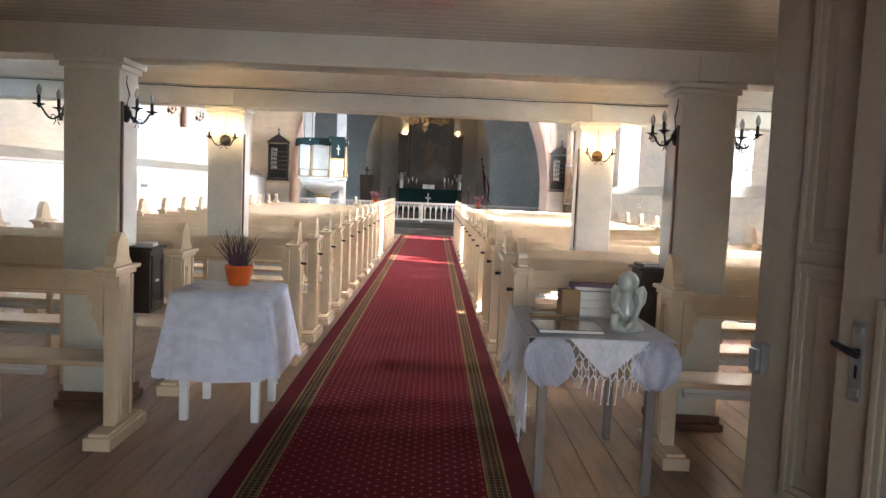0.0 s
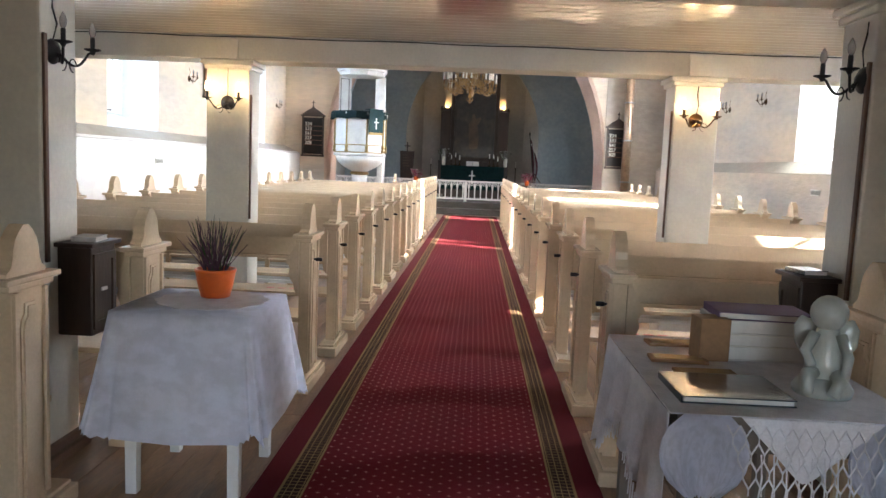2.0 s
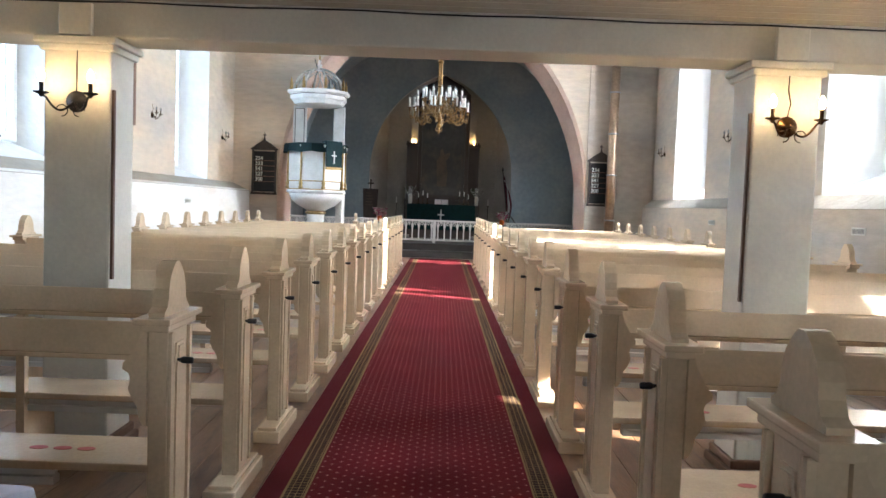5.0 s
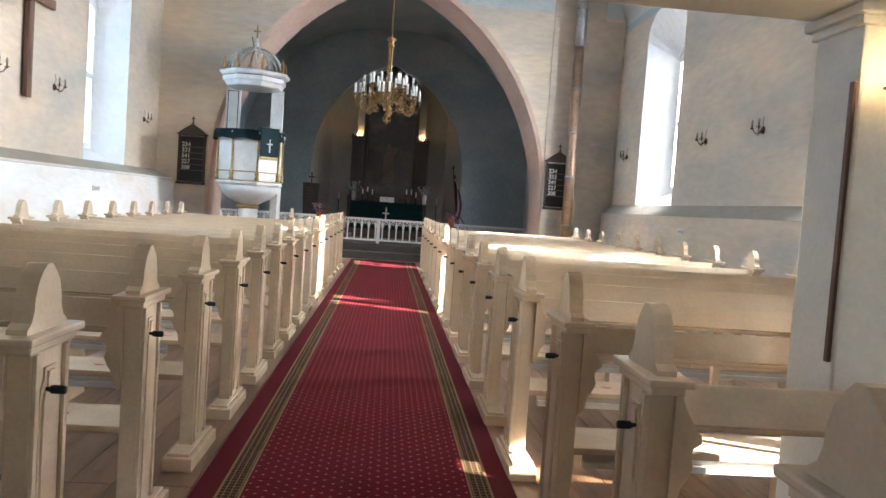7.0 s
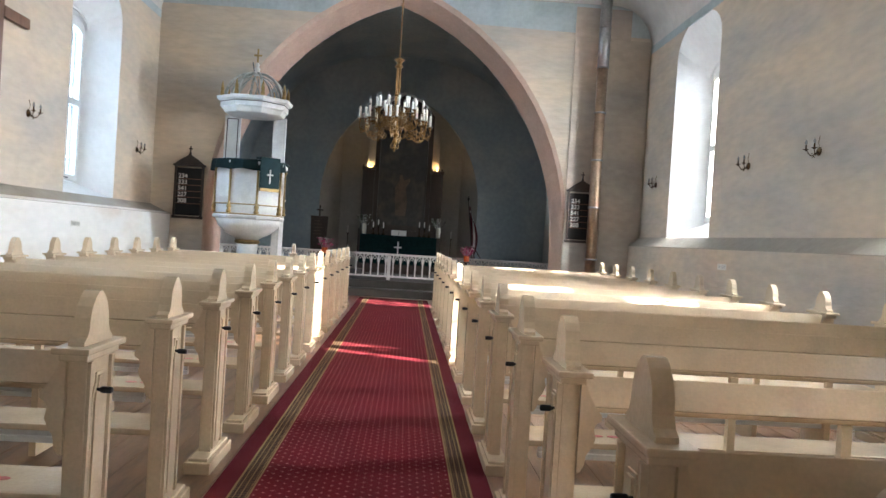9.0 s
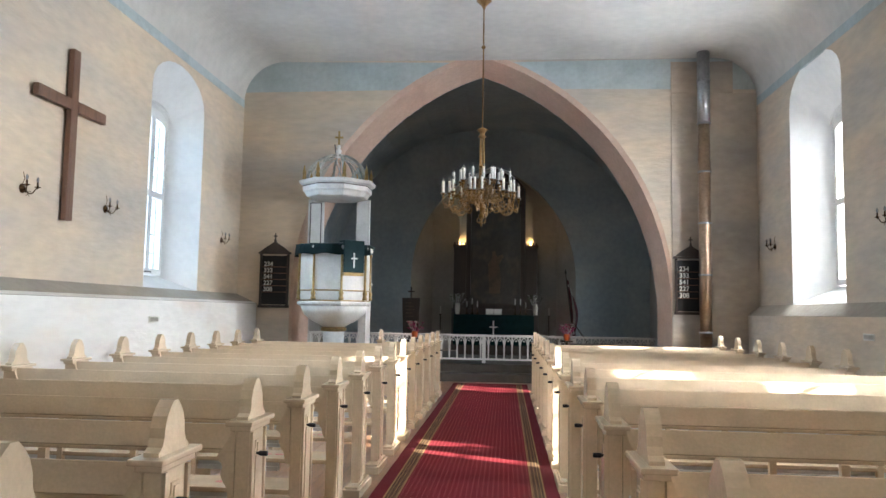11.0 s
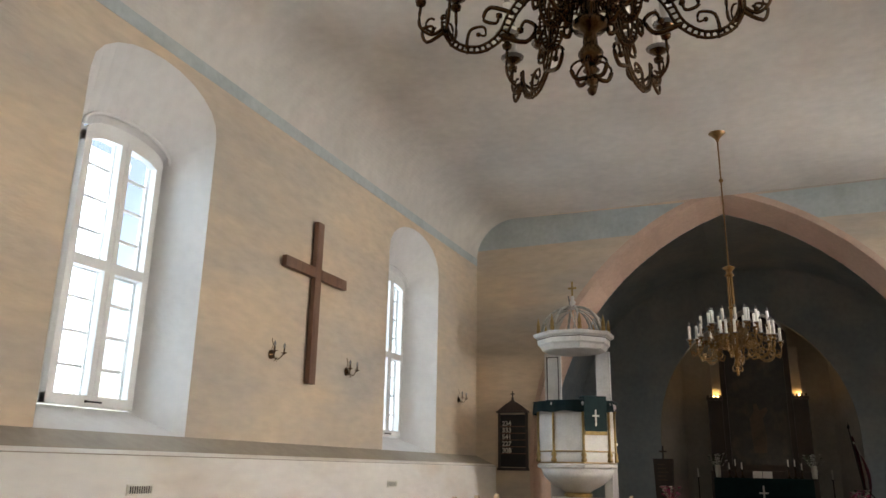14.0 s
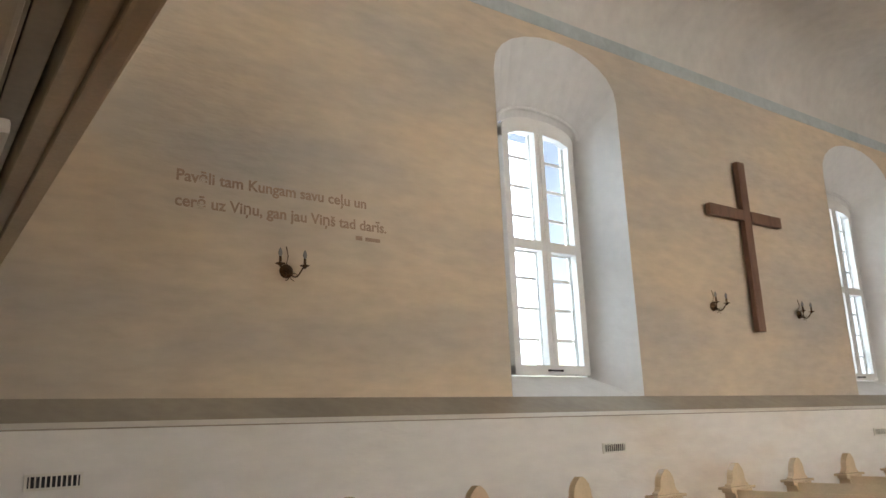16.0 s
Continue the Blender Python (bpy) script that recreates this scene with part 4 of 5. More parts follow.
                bm = tube(bmesh.new(), line, [size * s * (1.3 - 0.6 * k / len(line)) for k in range(len(line))], 5)
                bmesh.ops.create_icosphere(bm, subdivisions=1, radius=size * s * 1.9, matrix=Matrix.Translation(line[-1]))
                part("scroll", bm, metal, arm, smooth=True)
            end_r, end_z = pts[-1]
            hub_p = Vector(flat([(end_r, end_z)], w)[0])
            spots = {1: [(0, 0, 0.1 * s)], 3: [(0.15 * s, 0, 0.11 * s), (-0.05 * s, 0.14 * s, 0.15 * s), (-0.05 * s, -0.14 * s, 0.15 * s)]}[cluster]
            for dx, dy, dz in spots:
                d = Vector((dx * math.cos(w) - dy * math.sin(w), dx * math.sin(w) + dy * math.cos(w), 0))
                v = hub_p + d + Vector((0, 0, dz + 0.06 * s))
                if cluster == 3:
                    base_p = hub_p - Vector((0, 0, 0.08 * s))
                    line = flowing([base_p, base_p + d * 0.5 + Vector((0, 0, -0.05 * s)), base_p + d * 1.02 + Vector((0, 0, 0.02 * s)), v - Vector((0, 0, 0.09 * s))], 4)
                    part("branch", tube(bmesh.new(), line, 0.011 * s, 5), metal, arm, smooth=True)
                    ring = [base_p + d * (0.55 + 0.22 * math.cos(q)) + Vector((0, 0, 0.02 * s + 0.045 * s * math.sin(q))) for q in [j * 0.62 + 3.6 for j in range(9)]]
                    part("branch_scroll", tube(bmesh.new(), ring, 0.008 * s, 5), metal, arm, smooth=True)
                else:
                    part("branch", tube(bmesh.new(), [hub_p - Vector((0, 0, 0.02 * s)), v - Vector((0, 0, 0.09 * s))], 0.011 * s, 5), metal, arm)
                at = Matrix.Translation(v)
                part("drip_cup", me_cup, None, arm, at=at)
                part("glass_dish", me_dish, None, arm, at=at)
                part("candle_sleeve", me_sleeve, None, arm, at=at)
                part("bulb", me_bulb, None, arm, at=Matrix.Translation(v + Vector((0, 0, candle))))
    return c


chandelier(-0.385, 10.33, 3.13, 0.765, 0.20, CEIL, BRASS, "ornate brass chandelier with scrolled arms and white candle lamps",
           [(6, 0.80, 0.38, 0.05, 3), (6, 0.51, 0.745, 0.57, 3), (6, 0.30, 0.425, 0.57, 1)])
chandelier(-0.15, 19.1, 2.90, 0.66, 0.20, CEIL, LAMP_GOLD, "gilt chandelier with white candle lamps before the arch",
           [(6, 0.67, 0.32, 0.2, 3), (6, 0.44, 0.52, 0.72, 3)])


# ---- under the gallery ----
def cloth_drape(cx, cy, hx, hy, top, drop, flare, seed, ripple=0.014):
    """A cloth over a table top: flat top, soft corners, hanging folds and a wavy hem."""
    rnd = random.Random(seed)
    bm = bmesh.new()
    n, levels = 112, 10
    ph = [rnd.random() * 6 for _ in range(5)]
    rows = []
    for lv in range(levels + 1):
        d = lv / levels
        row = []
        for i in range(n):
            a = 2 * math.pi * i / n
            c, s_ = math.cos(a), math.sin(a)
            e = 0.13
            ux, uy = math.copysign(abs(c) ** e, c), math.copysign(abs(s_) ** e, s_)
            corner = (abs(math.sin(2 * a))) ** 3
            wave = ripple * d * (math.sin(9 * a + ph[0]) + 0.7 * math.sin(17 * a + ph[1]) + 0.5 * math.sin(4 * a + ph[2]))
            out = 1 + (flare * d + wave) / max(hx, hy) + 0.12 * corner * d
            hem = top - drop * d * (1 + 0.05 * math.sin(5 * a + ph[3]) * d) - 0.004 * (1 - d)
            if lv == levels:
                hem += 0.012 * abs(math.sin(28 * a))
            row.append(bm.verts.new((cx + hx * ux * out, cy + hy * uy * out, hem if lv else top)))
        rows.append(row)
    for ra, rb in zip(rows, rows[1:]):
        for i in range(n):
            bm.faces.new((ra[i], ra[(i + 1) % n], rb[(i + 1) % n], rb[i]))
    mid = bm.verts.new((cx, cy, top))
    for i in range(n):
        bm.faces.new((rows[0][(i + 1) % n], rows[0][i], mid))
    return bm


def simple_table(x, y, hx, hy, h, leg, mat, label):
    t = thing("table", x, y, 0, 0, label, "table")
    part("tabletop", boxes((-hx, hx, -hy, hy, h - 0.025, h), bevel=0.004), mat, t)
    part("apron", boxes((-hx + 0.05, hx - 0.05, -hy + 0.04, -hy + 0.06, h - 0.12, h - 0.026), (-hx + 0.05, hx - 0.05, hy - 0.06, hy - 0.04, h - 0.12, h - 0.026), (-hx + 0.04, -hx + 0.06, -hy + 0.07, hy - 0.07, h - 0.12, h - 0.026), (hx - 0.06, hx - 0.04, -hy + 0.07, hy - 0.07, h - 0.12, h - 0.026)), mat, t)
    for sx in (-1, 1):
        for sy in (-1, 1):
            bm = boxes((-leg, leg, -leg, leg, 0, h - 0.026), bevel=0.005)
            for v in bm.verts:
                if v.co.z < 0.1:
                    v.co.x *= 0.8
                    v.co.y *= 0.8
            part("leg", bm, mat, t, at=pose(sx * (hx - 0.06), sy * (hy - 0.06), 0))
    return t


simple_table(-1.10, 4.24, 0.28, 0.30, 0.79, 0.03, WHITE, "small white painted table under a white cloth")
cloth = part("tablecloth", cloth_drape(-1.10, 4.24, 0.305, 0.32, 0.797, 0.50, 0.055, 3), LACE, smooth=True)
tagged(cloth, "white embroidered lace tablecloth hanging over a small table", "tablecloth")
bm = bmesh.new()
for i in range(48):
    a, b2 = 2 * math.pi * i / 48, 2 * math.pi * (i + 1) / 48
    ra, rb = 0.235 + 0.018 * abs(math.sin(6 * a)), 0.235 + 0.018 * abs(math.sin(6 * b2))
    bm.faces.new([bm.verts.new(p) for p in ((0, 0, 0), (ra * math.cos(a), ra * math.sin(a), 0), (rb * math.cos(b2), rb * math.sin(b2), 0))])
bmesh.ops.remove_doubles(bm, verts=bm.verts, dist=1e-5)
bmesh.ops.solidify(bm, geom=bm.faces, thickness=0.003)
doily = part("doily", bm, CLOTH)
doily.location = (-1.08, 4.29, 0.802)
tagged(doily, "white crocheted doily on the tablecloth", "doily")


def heather_pot(x, y, z):
    p = thing("heather_plant", x, y, z, 0, "purple heather in an orange glazed pot", "potted plant")
    part("pot", lathe(bmesh.new(), [(0.06, 0), (0.066, 0.004), (0.082, 0.07), (0.09, 0.115), (0.094, 0.118), (0.094, 0.132), (0.084, 0.132), (0.08, 0.11)], 28), TERRACOTTA, p, smooth=True)
    part("soil", lathe(bmesh.new(), [(0.08, 0.105), (0.03, 0.112)], 14), DARK_WOOD, p)
    rnd = random.Random(8)
    for k in range(80):
        bm = bmesh.new()
        a, lean = rnd.random() * 6.28, rnd.random() ** 0.7
        h = 0.15 + 0.15 * rnd.random()
        r0 = 0.055 * rnd.random()
        pts = []
        for i in range(7):
            u = i / 6
            r = r0 + lean * 0.12 * u ** 1.2
            pts.append(Vector((r * math.cos(a) + 0.008 * math.sin(3 * u + k), r * math.sin(a), 0.11 + h * u * (1 - 0.25 * lean))))
        tube(bm, pts, [0.0018] * 6 + [0.0008], 4)
        for i in range(22):
            u = 0.15 + 0.85 * i / 22
            j = min(5, int(u * 6))
            q = pts[j].lerp(pts[j + 1], u * 6 - j)
            d = Vector((rnd.uniform(-1, 1), rnd.uniform(-1, 1), rnd.uniform(0.2, 1))).normalized() * (0.013 * (1.2 - u))
            w = d.cross(Vector((0, 0, 1))).normalized() * 0.0032
            bm.faces.new([bm.verts.new(v) for v in (q - w, q + d * 0.6 - w, q + d, q + d * 0.6 + w, q + w)])
        part("stem", bm, HEATHER if k % 4 else LEAF, p)
    return p


heather_pot(-1.085, 4.34, 0.806)


def column_box(x, y, side):
    """A dark wooden box fixed to a column's aisle face."""
    b = thing("collection_box", x, y, 0, 0, "dark wooden collection box fixed to a column", "box")
    x0, x1 = (0.0, 0.16) if side > 0 else (-0.16, 0.0)
    part("body", boxes((x0, x1, -0.10, 0.13, 0.60, 1.01), bevel=0.006), DARK_WOOD, b)
    part("lid", boxes((x0 - 0.02 * (side < 0), x1 + 0.02 * (side > 0), -0.13, 0.16, 1.012, 1.032), bevel=0.004), DARK_WOOD, b)
    f = x1 if side > 0 else x0
    part("panel_frame", boxes((min(f, f + side * 0.01), max(f, f + side * 0.01), -0.09, -0.06, 0.63, 0.98), (min(f, f + side * 0.01), max(f, f + side * 0.01), 0.09, 0.12, 0.63, 0.98), (min(f, f + side * 0.01), max(f, f + side * 0.01), -0.06, 0.09, 0.63, 0.665), (min(f, f + side * 0.01), max(f, f + side * 0.01), -0.06, 0.09, 0.945, 0.98)), DARK_WOOD, b)
    part("name_plate", boxes((min(f, f + side * 0.006), max(f, f + side * 0.006), -0.01, 0.04, 0.80, 0.815)), PAPER, b)
    return b


column_box(COL_A[0] + 0.177, ROW_A + 0.06, 1)
column_box(COL_A[1] - 0.177, ROW_A + 0.06, -1)
for x, n_ in ((COL_A[0] + 0.27, 2), (COL_A[1] - 0.27, 1)):
    bk = thing("hymn_book", x, ROW_A + 0.08, 1.033, 8, "small dark hymn book lying on the collection box", "book")
    part("pages", boxes((-0.052, 0.052, -0.075, 0.075, 0.003, 0.019)), PAPER, bk)
    part("cover", boxes((-0.055, 0.055, -0.08, 0.08, 0, 0.0029), (-0.055, 0.055, -0.08, 0.08, 0.0191, 0.022), (-0.058, -0.0551, -0.08, 0.08, 0, 0.022)), BOOK_BLUE if n_ == 1 else PAPER, bk)

# table with crochet cloth
GREY_WOOD = material("grey brown table wood", (0.20, 0.16, 0.13), 0.55, vary=0.2, scale=8, stretch=(1, 1, 0.2))
simple_table(1.02, 3.50, 0.33, 0.49, 0.79, 0.026, GREY_WOOD, "old grey brown wooden table under a crochet cloth")
cl = thing("crochet_cloth", 1.04, 3.50, 0.791, 0, "white crochet tablecloth with net fringe and round lace corners", "tablecloth")
part("centre", boxes((-0.375, 0.345, -0.505, 0.505, 0, 0.004), bevel=0.0015), CLOTH, cl)


def lace_lobe(cx, top, rx, drop, y, n=36):
    """A fan of lace hanging from the table edge, scalloped below, with shallow folds."""
    bm = bmesh.new()
    rows = []
    for j in range(7):
        v = j / 6
        row = []
        for i in range(n + 1):
            u = i / n * 2 - 1
            half = rx * math.sqrt(max(0.02, 1 - ((v - 0.48) / 0.56) ** 2))
            depth = drop * (1 + 0.04 * abs(math.sin(i * math.pi / 3)) * v)
            row.append(bm.verts.new((cx + u * half, y - 0.012 * v * math.sin(u * 7), top - depth * v)))
        rows.append(row)
    for ra, rb in zip(rows, rows[1:]):
        for i in range(n):
            bm.faces.new((ra[i], ra[i + 1], rb[i + 1], rb[i]))
    bmesh.ops.solidify(bm, geom=bm.faces, thickness=0.003)
    return bm


fy = -0.512
for sx in (-0.275, 0.245):
    part("round_lace", lace_lobe(sx, 0.004, 0.125, 0.235, fy), LACE, cl, smooth=True)
part("front_point", extrude_profile(bmesh.new(), [(-0.18, 0.002), (0.21, 0.002), (0.03, -0.165), (0.0, -0.18), (-0.02, -0.165)], "y", fy - 0.002, fy + 0.002), CLOTH, cl)
bm = bmesh.new()
rnd = random.Random(5)
for row in range(4):
    for k in range(13 - row):
        x0 = -0.22 + (k + row * 0.5) * 0.036
        z0 = -0.02 - row * 0.05
        tube(bm, [(x0, fy - 0.004, z0), (x0 + 0.018, fy - 0.006, z0 - 0.03), (x0 + 0.018, fy - 0.006, z0 - 0.05)], 0.0028, 4)
        tube(bm, [(x0 + 0.036, fy - 0.004, z0), (x0 + 0.018, fy - 0.006, z0 - 0.03)], 0.0028, 4)
part("net", bm, CLOTH, cl)
for k in range(9):
    x0 = -0.12 + k * 0.035
    z1 = -0.20 - 0.09 * math.sin(math.pi * (k + 0.5) / 9) - 0.03 * rnd.random()
    bm = tube(bmesh.new(), [(x0, fy - 0.004, -0.10), (x0 + 0.006, fy - 0.006, (z1 - 0.1) / 2), (x0, fy - 0.005, z1)], 0.0028, 5)
    bmesh.ops.create_icosphere(bm, subdivisions=1, radius=0.006, matrix=Matrix.Translation((x0, fy - 0.005, z1)))
    part("tassel", bm, CLOTH, cl)
bm = bmesh.new()
n = 30
for i in range(n):
    ya, yb = -0.50 + i / n, -0.50 + (i + 1) / n

    def hem(yv):
        return -0.34 - 0.12 * math.cos((yv + 0.5) * 5.5) - 0.03 * abs(math.sin(yv * 31))
    fa, fb = 0.02 * math.sin(ya * 23) + 0.012 * math.sin(ya * 51), 0.02 * math.sin(yb * 23) + 0.012 * math.sin(yb * 51)
    steps = 6
    for j in range(steps):
        u, w = j / steps, (j + 1) / steps
        bm.faces.new([bm.verts.new(p) for p in ((-0.378 - 0.02 * u + fa * u, ya, hem(ya) * u), (-0.378 - 0.02 * u + fb * u, yb, hem(yb) * u), (-0.378 - 0.02 * w + fb * w, yb, hem(yb) * w), (-0.378 - 0.02 * w + fa * w, ya, hem(ya) * w))])
bmesh.ops.remove_doubles(bm, verts=bm.verts, dist=1e-4)
bmesh.ops.solidify(bm, geom=bm.faces, thickness=0.002)
part("side_drop", bm, CLOTH, cl, smooth=True)
bm = bmesh.new()
for k in range(34):
    yv = -0.49 + k * 0.029
    zt = -0.34 - 0.12 * math.cos((yv + 0.5) * 5.5)
    tube(bm, [(-0.40, yv, zt + 0.03), (-0.402, yv + 0.005, zt - 0.05 - 0.03 * rnd.random())], 0.003, 4)
part("side_fringe", bm, CLOTH, cl)


def book(x, y, z, hx, hy, h, rz, mat, label):
    b = thing("book", x, y, z, rz, label, "book")
    c = 0.004
    part("pages", boxes((-hx + 0.005, hx - 0.006, -hy + 0.006, hy - 0.006, c, h - c)), PAPER, b)
    part("cover", boxes((-hx, hx, -hy, hy, 0, c), (-hx, hx, -hy, hy, h - c, h), (-hx - c, -hx, -hy, hy, 0, h), bevel=0.001), mat, b)
    return b


T = 0.796
book(0.885, 3.225, T, 0.165, 0.135, 0.022, 1, BOOK_BLUE, "glossy dark blue album lying on the crochet cloth")
for k, (hh, mt) in enumerate(((0.05, PAPER), (0.045, PALE), (0.05, PAPER), (0.028, BOOK_PURPLE))):
    book(1.14 + 0.008 * k, 3.76, T + sum((0.05, 0.045, 0.05, 0.028)[:k]) + 0.0005 * k, 0.165, 0.115, hh, 3 - 2 * k, mt, "thick guest book in a pile" if k < 3 else "purple bound book on top of the pile")
blk = part("wood_block", boxes((-0.055, 0.055, -0.05, 0.05, 0, 0.155), bevel=0.004), CARDBOARD)
blk.matrix_world = pose(0.965, 3.66, T, 0, 0, 6)
tagged(blk, "plain brown wooden block standing on the cloth", "block")
for k, (x, y, rz) in enumerate(((0.885, 3.86, 4), (0.84, 3.60, -3), (0.885, 3.42, 2))):
    fr = thing("icon_frame", x, y, T, rz, "small brown wooden picture plaque lying flat", "plaque", "plaques on the table")
    part("board", boxes((-0.10, 0.10, -0.045, 0.045, 0, 0.012), bevel=0.003), CARDBOARD, fr)
    part("inset", boxes((-0.085, 0.085, -0.033, 0.033, 0.0121, 0.014)), GOLD, fr)

# small seated figure, one plain shape
bm = bmesh.new()
lathe(bm, [(0.085, 0), (0.09, 0.02), (0.07, 0.05), (0.05, 0.06)], 18)
lathe(bm, [(0.055, 0.05), (0.06, 0.10), (0.045, 0.16), (0.032, 0.20), (0.03, 0.21)], 14)
bmesh.ops.create_uvsphere(bm, u_segments=16, v_segments=12, radius=0.055, matrix=Matrix.Translation((0, -0.005, 0.255)))
tube(bm, [(-0.035, -0.02, 0.19), (-0.06, -0.05, 0.14), (-0.04, -0.075, 0.10)], [0.018, 0.016, 0.014], 8)
tube(bm, [(0.035, -0.02, 0.19), (0.06, -0.05, 0.13), (0.05, -0.08, 0.07)], [0.018, 0.016, 0.014], 8)
tube(bm, [(-0.03, -0.03, 0.07), (-0.05, -0.09, 0.08), (-0.05, -0.10, 0.02)], [0.024, 0.022, 0.018], 8)
tube(bm, [(0.03, -0.03, 0.07), (0.04, -0.09, 0.06), (0.02, -0.11, 0.02)], [0.024, 0.022, 0.018], 8)
for sx in (-1, 1):
    lathe(bm, [(0.002, -0.09), (0.03, -0.05), (0.042, 0.0), (0.03, 0.05), (0.004, 0.075)], 10, Matrix.Translation((sx * 0.05, 0.045, 0.16)) @ pose(0, 0, 0, 0, sx * 18) @ Matrix.Diagonal((1, 0.3, 1, 1)))
fig = part("figurine", bm, STATUE_WHITE, smooth=True)
fig.matrix_world = pose(1.20, 3.27, T, 0, 0, -20)
tagged(fig, "small pale glazed ceramic seated figurine", "figurine")

# cables and ceiling boards under the gallery
bm = bmesh.new()
rnd = random.Random(2)
for y in (ROW_B,):
    tube(bm, [(LEFT + 0.3 * i, y - 0.155, 2.397 + 0.004 * math.sin(i * 1.7) + 0.003 * rnd.random()) for i in range(35)], 0.0045, 6)
cable = part("beam_cable", bm, IRON)
tagged(cable, "thin dark cable stapled along the gallery beams", "cable")
bm = bmesh.new()
y = BACK
while y < 7.46:
    box(bm, LEFT, RIGHT, y + 0.002, min(y + 0.108, 7.47), GALLERY_Z, GALLERY_Z + 0.026, 0.003)
    y += 0.11
structure("ceiling_gallery", bm, BOARD_PAINT, "glossy cream painted boards under the gallery")


# ---- nave ----
cross = thing("wooden_cross", LEFT + 0.03, 15.75, 0, 0, "large brown wooden cross hanging on the plaster wall", "cross")
part("upright", boxes((0, 0.07, -0.075, 0.075, 2.56, 4.72), bevel=0.006), CROSS_WOOD, cross)
part("crossbar", boxes((0.004, 0.074, -0.76, -0.076, 3.94, 4.08), (0.004, 0.074, 0.076, 0.74, 3.94, 4.08), bevel=0.006), CROSS_WOOD, cross)


def text_part(name, body, size, m, mat, parent=None, align="LEFT", depth=0.0015):
    c = bpy.data.curves.new(name, "FONT")
    c.body, c.size, c.extrude, c.align_x, c.offset = body, size, depth, align, size * 0.018
    c.materials.append(mat)
    ob = new(name, c)
    ob.parent = parent
    ob.matrix_basis = m
    return ob


verse = thing("wall_verse", LEFT + 0.004, 8.76, 3.17, 0, "two lines of faded brown lettering painted on the wall", "lettering")
text_part("line", "Pavēli tam Kungam savu ceļu un", 0.121, pose(0, 0, 0.19, 90, 0, 90), TEXT_BROWN, verse)
text_part("line", "cerē uz Viņu, gan jau Viņš tad darīs.", 0.121, pose(0, 0, 0, 90, 0, 90), TEXT_BROWN, verse)
part("reference", boxes((-0.001, 0.002, 1.47, 1.53, -0.09, -0.055), (-0.001, 0.002, 1.56, 1.70, -0.09, -0.06)), TEXT_BROWN, verse)


def vent(x, y, z, side):
    v = thing("wall_vent", x, y, z, 0, "small metal ventilation grille in the wall", "vent", "wall vents")
    s = side
    part("frame", boxes((min(0, s * 0.012), max(0, s * 0.012), -0.15, 0.15, -0.045, -0.03), (min(0, s * 0.012), max(0, s * 0.012), -0.15, 0.15, 0.03, 0.045), (min(0, s * 0.012), max(0, s * 0.012), -0.15, -0.135, -0.03, 0.03), (min(0, s * 0.012), max(0, s * 0.012), 0.135, 0.15, -0.03, 0.03)), PALE, v)
    part("backing", boxes((min(s * 0.001, s * 0.003), max(s * 0.001, s * 0.003), -0.135, 0.135, -0.03, 0.03)), IRON, v)
    for k in range(10):
        yy = -0.122 + k * 0.027
        part("slat", boxes((min(s * 0.003, s * 0.01), max(s * 0.003, s * 0.01), yy - 0.004, yy + 0.004, -0.03, 0.03)), PALE, v)


for y in (8.05, 12.62, 17.5):
    vent(LEFT + 0.422, y, 1.33, 1)
for y in (7.2, 12.1, 17.1):
    vent(RIGHT - 0.242, y, 1.28, -1)


def hymn_board(x, y, w):
    """A gabled board with five numbers."""
    b = thing("hymn_board", x, y, 1.57, 0, "dark wooden hymn board with white numbers and a gabled top", "hymn board", "hymn boards", 1.12)
    part("panel", boxes((-w + 0.03, w - 0.03, -0.03, 0, 0.03, 0.92)), IRON, b)
    part("frame", boxes((-w, -w + 0.04, -0.05, 0, 0.0, 0.95), (w - 0.04, w, -0.05, 0, 0.0, 0.95), (-w - 0.015, w + 0.015, -0.055, 0, -0.03, 0.02), (-w - 0.03, w + 0.03, -0.06, 0, 0.95, 0.985), bevel=0.005), DARK_WOOD, b)
    part("gable", extrude_profile(bmesh.new(), [(-w - 0.01, 0.985), (w + 0.01, 0.985), (0.16, 1.08), (0.06, 1.14), (0.02, 1.17), (0.012, 1.22), (-0.012, 1.22), (-0.02, 1.17), (-0.06, 1.14), (-0.16, 1.08)], "y", -0.05, 0), DARK_WOOD, b)
    part("small_cross", boxes((-0.01, 0.01, -0.035, -0.015, 1.215, 1.33), (-0.035, 0.035, -0.034, -0.016, 1.27, 1.29)), DARK_WOOD, b)
    for k, num in enumerate(("234", "333", "541", "227", "308")):
        zz = 0.74 - k * 0.115
        part("rail", boxes((-w + 0.04, w - 0.04, -0.038, -0.0301, zz - 0.03, zz - 0.018)), CROSS_WOOD, b)
        text_part("number", num, 0.115, pose(-w + 0.07, -0.033, zz - 0.01, 90), TEXT_WHITE, b)
    return b


hymn_board(-4.47, END - 0.002, 0.27)
hymn_board(3.86, END - 0.033, 0.27)

flue = thing("stove_flue", 4.07, 21.76, 0, 0, "tall metal stove flue pipe, heat-tinted brown below", "flue pipe")
part("lower_pipe", lathe(bmesh.new(), [(0.114, 0.0), (0.114, 5.25)], 24), COPPER, flue, smooth=True)
part("upper_pipe", lathe(bmesh.new(), [(0.12, 5.25), (0.12, CEIL + 0.02)], 24), STEEL, flue, smooth=True)
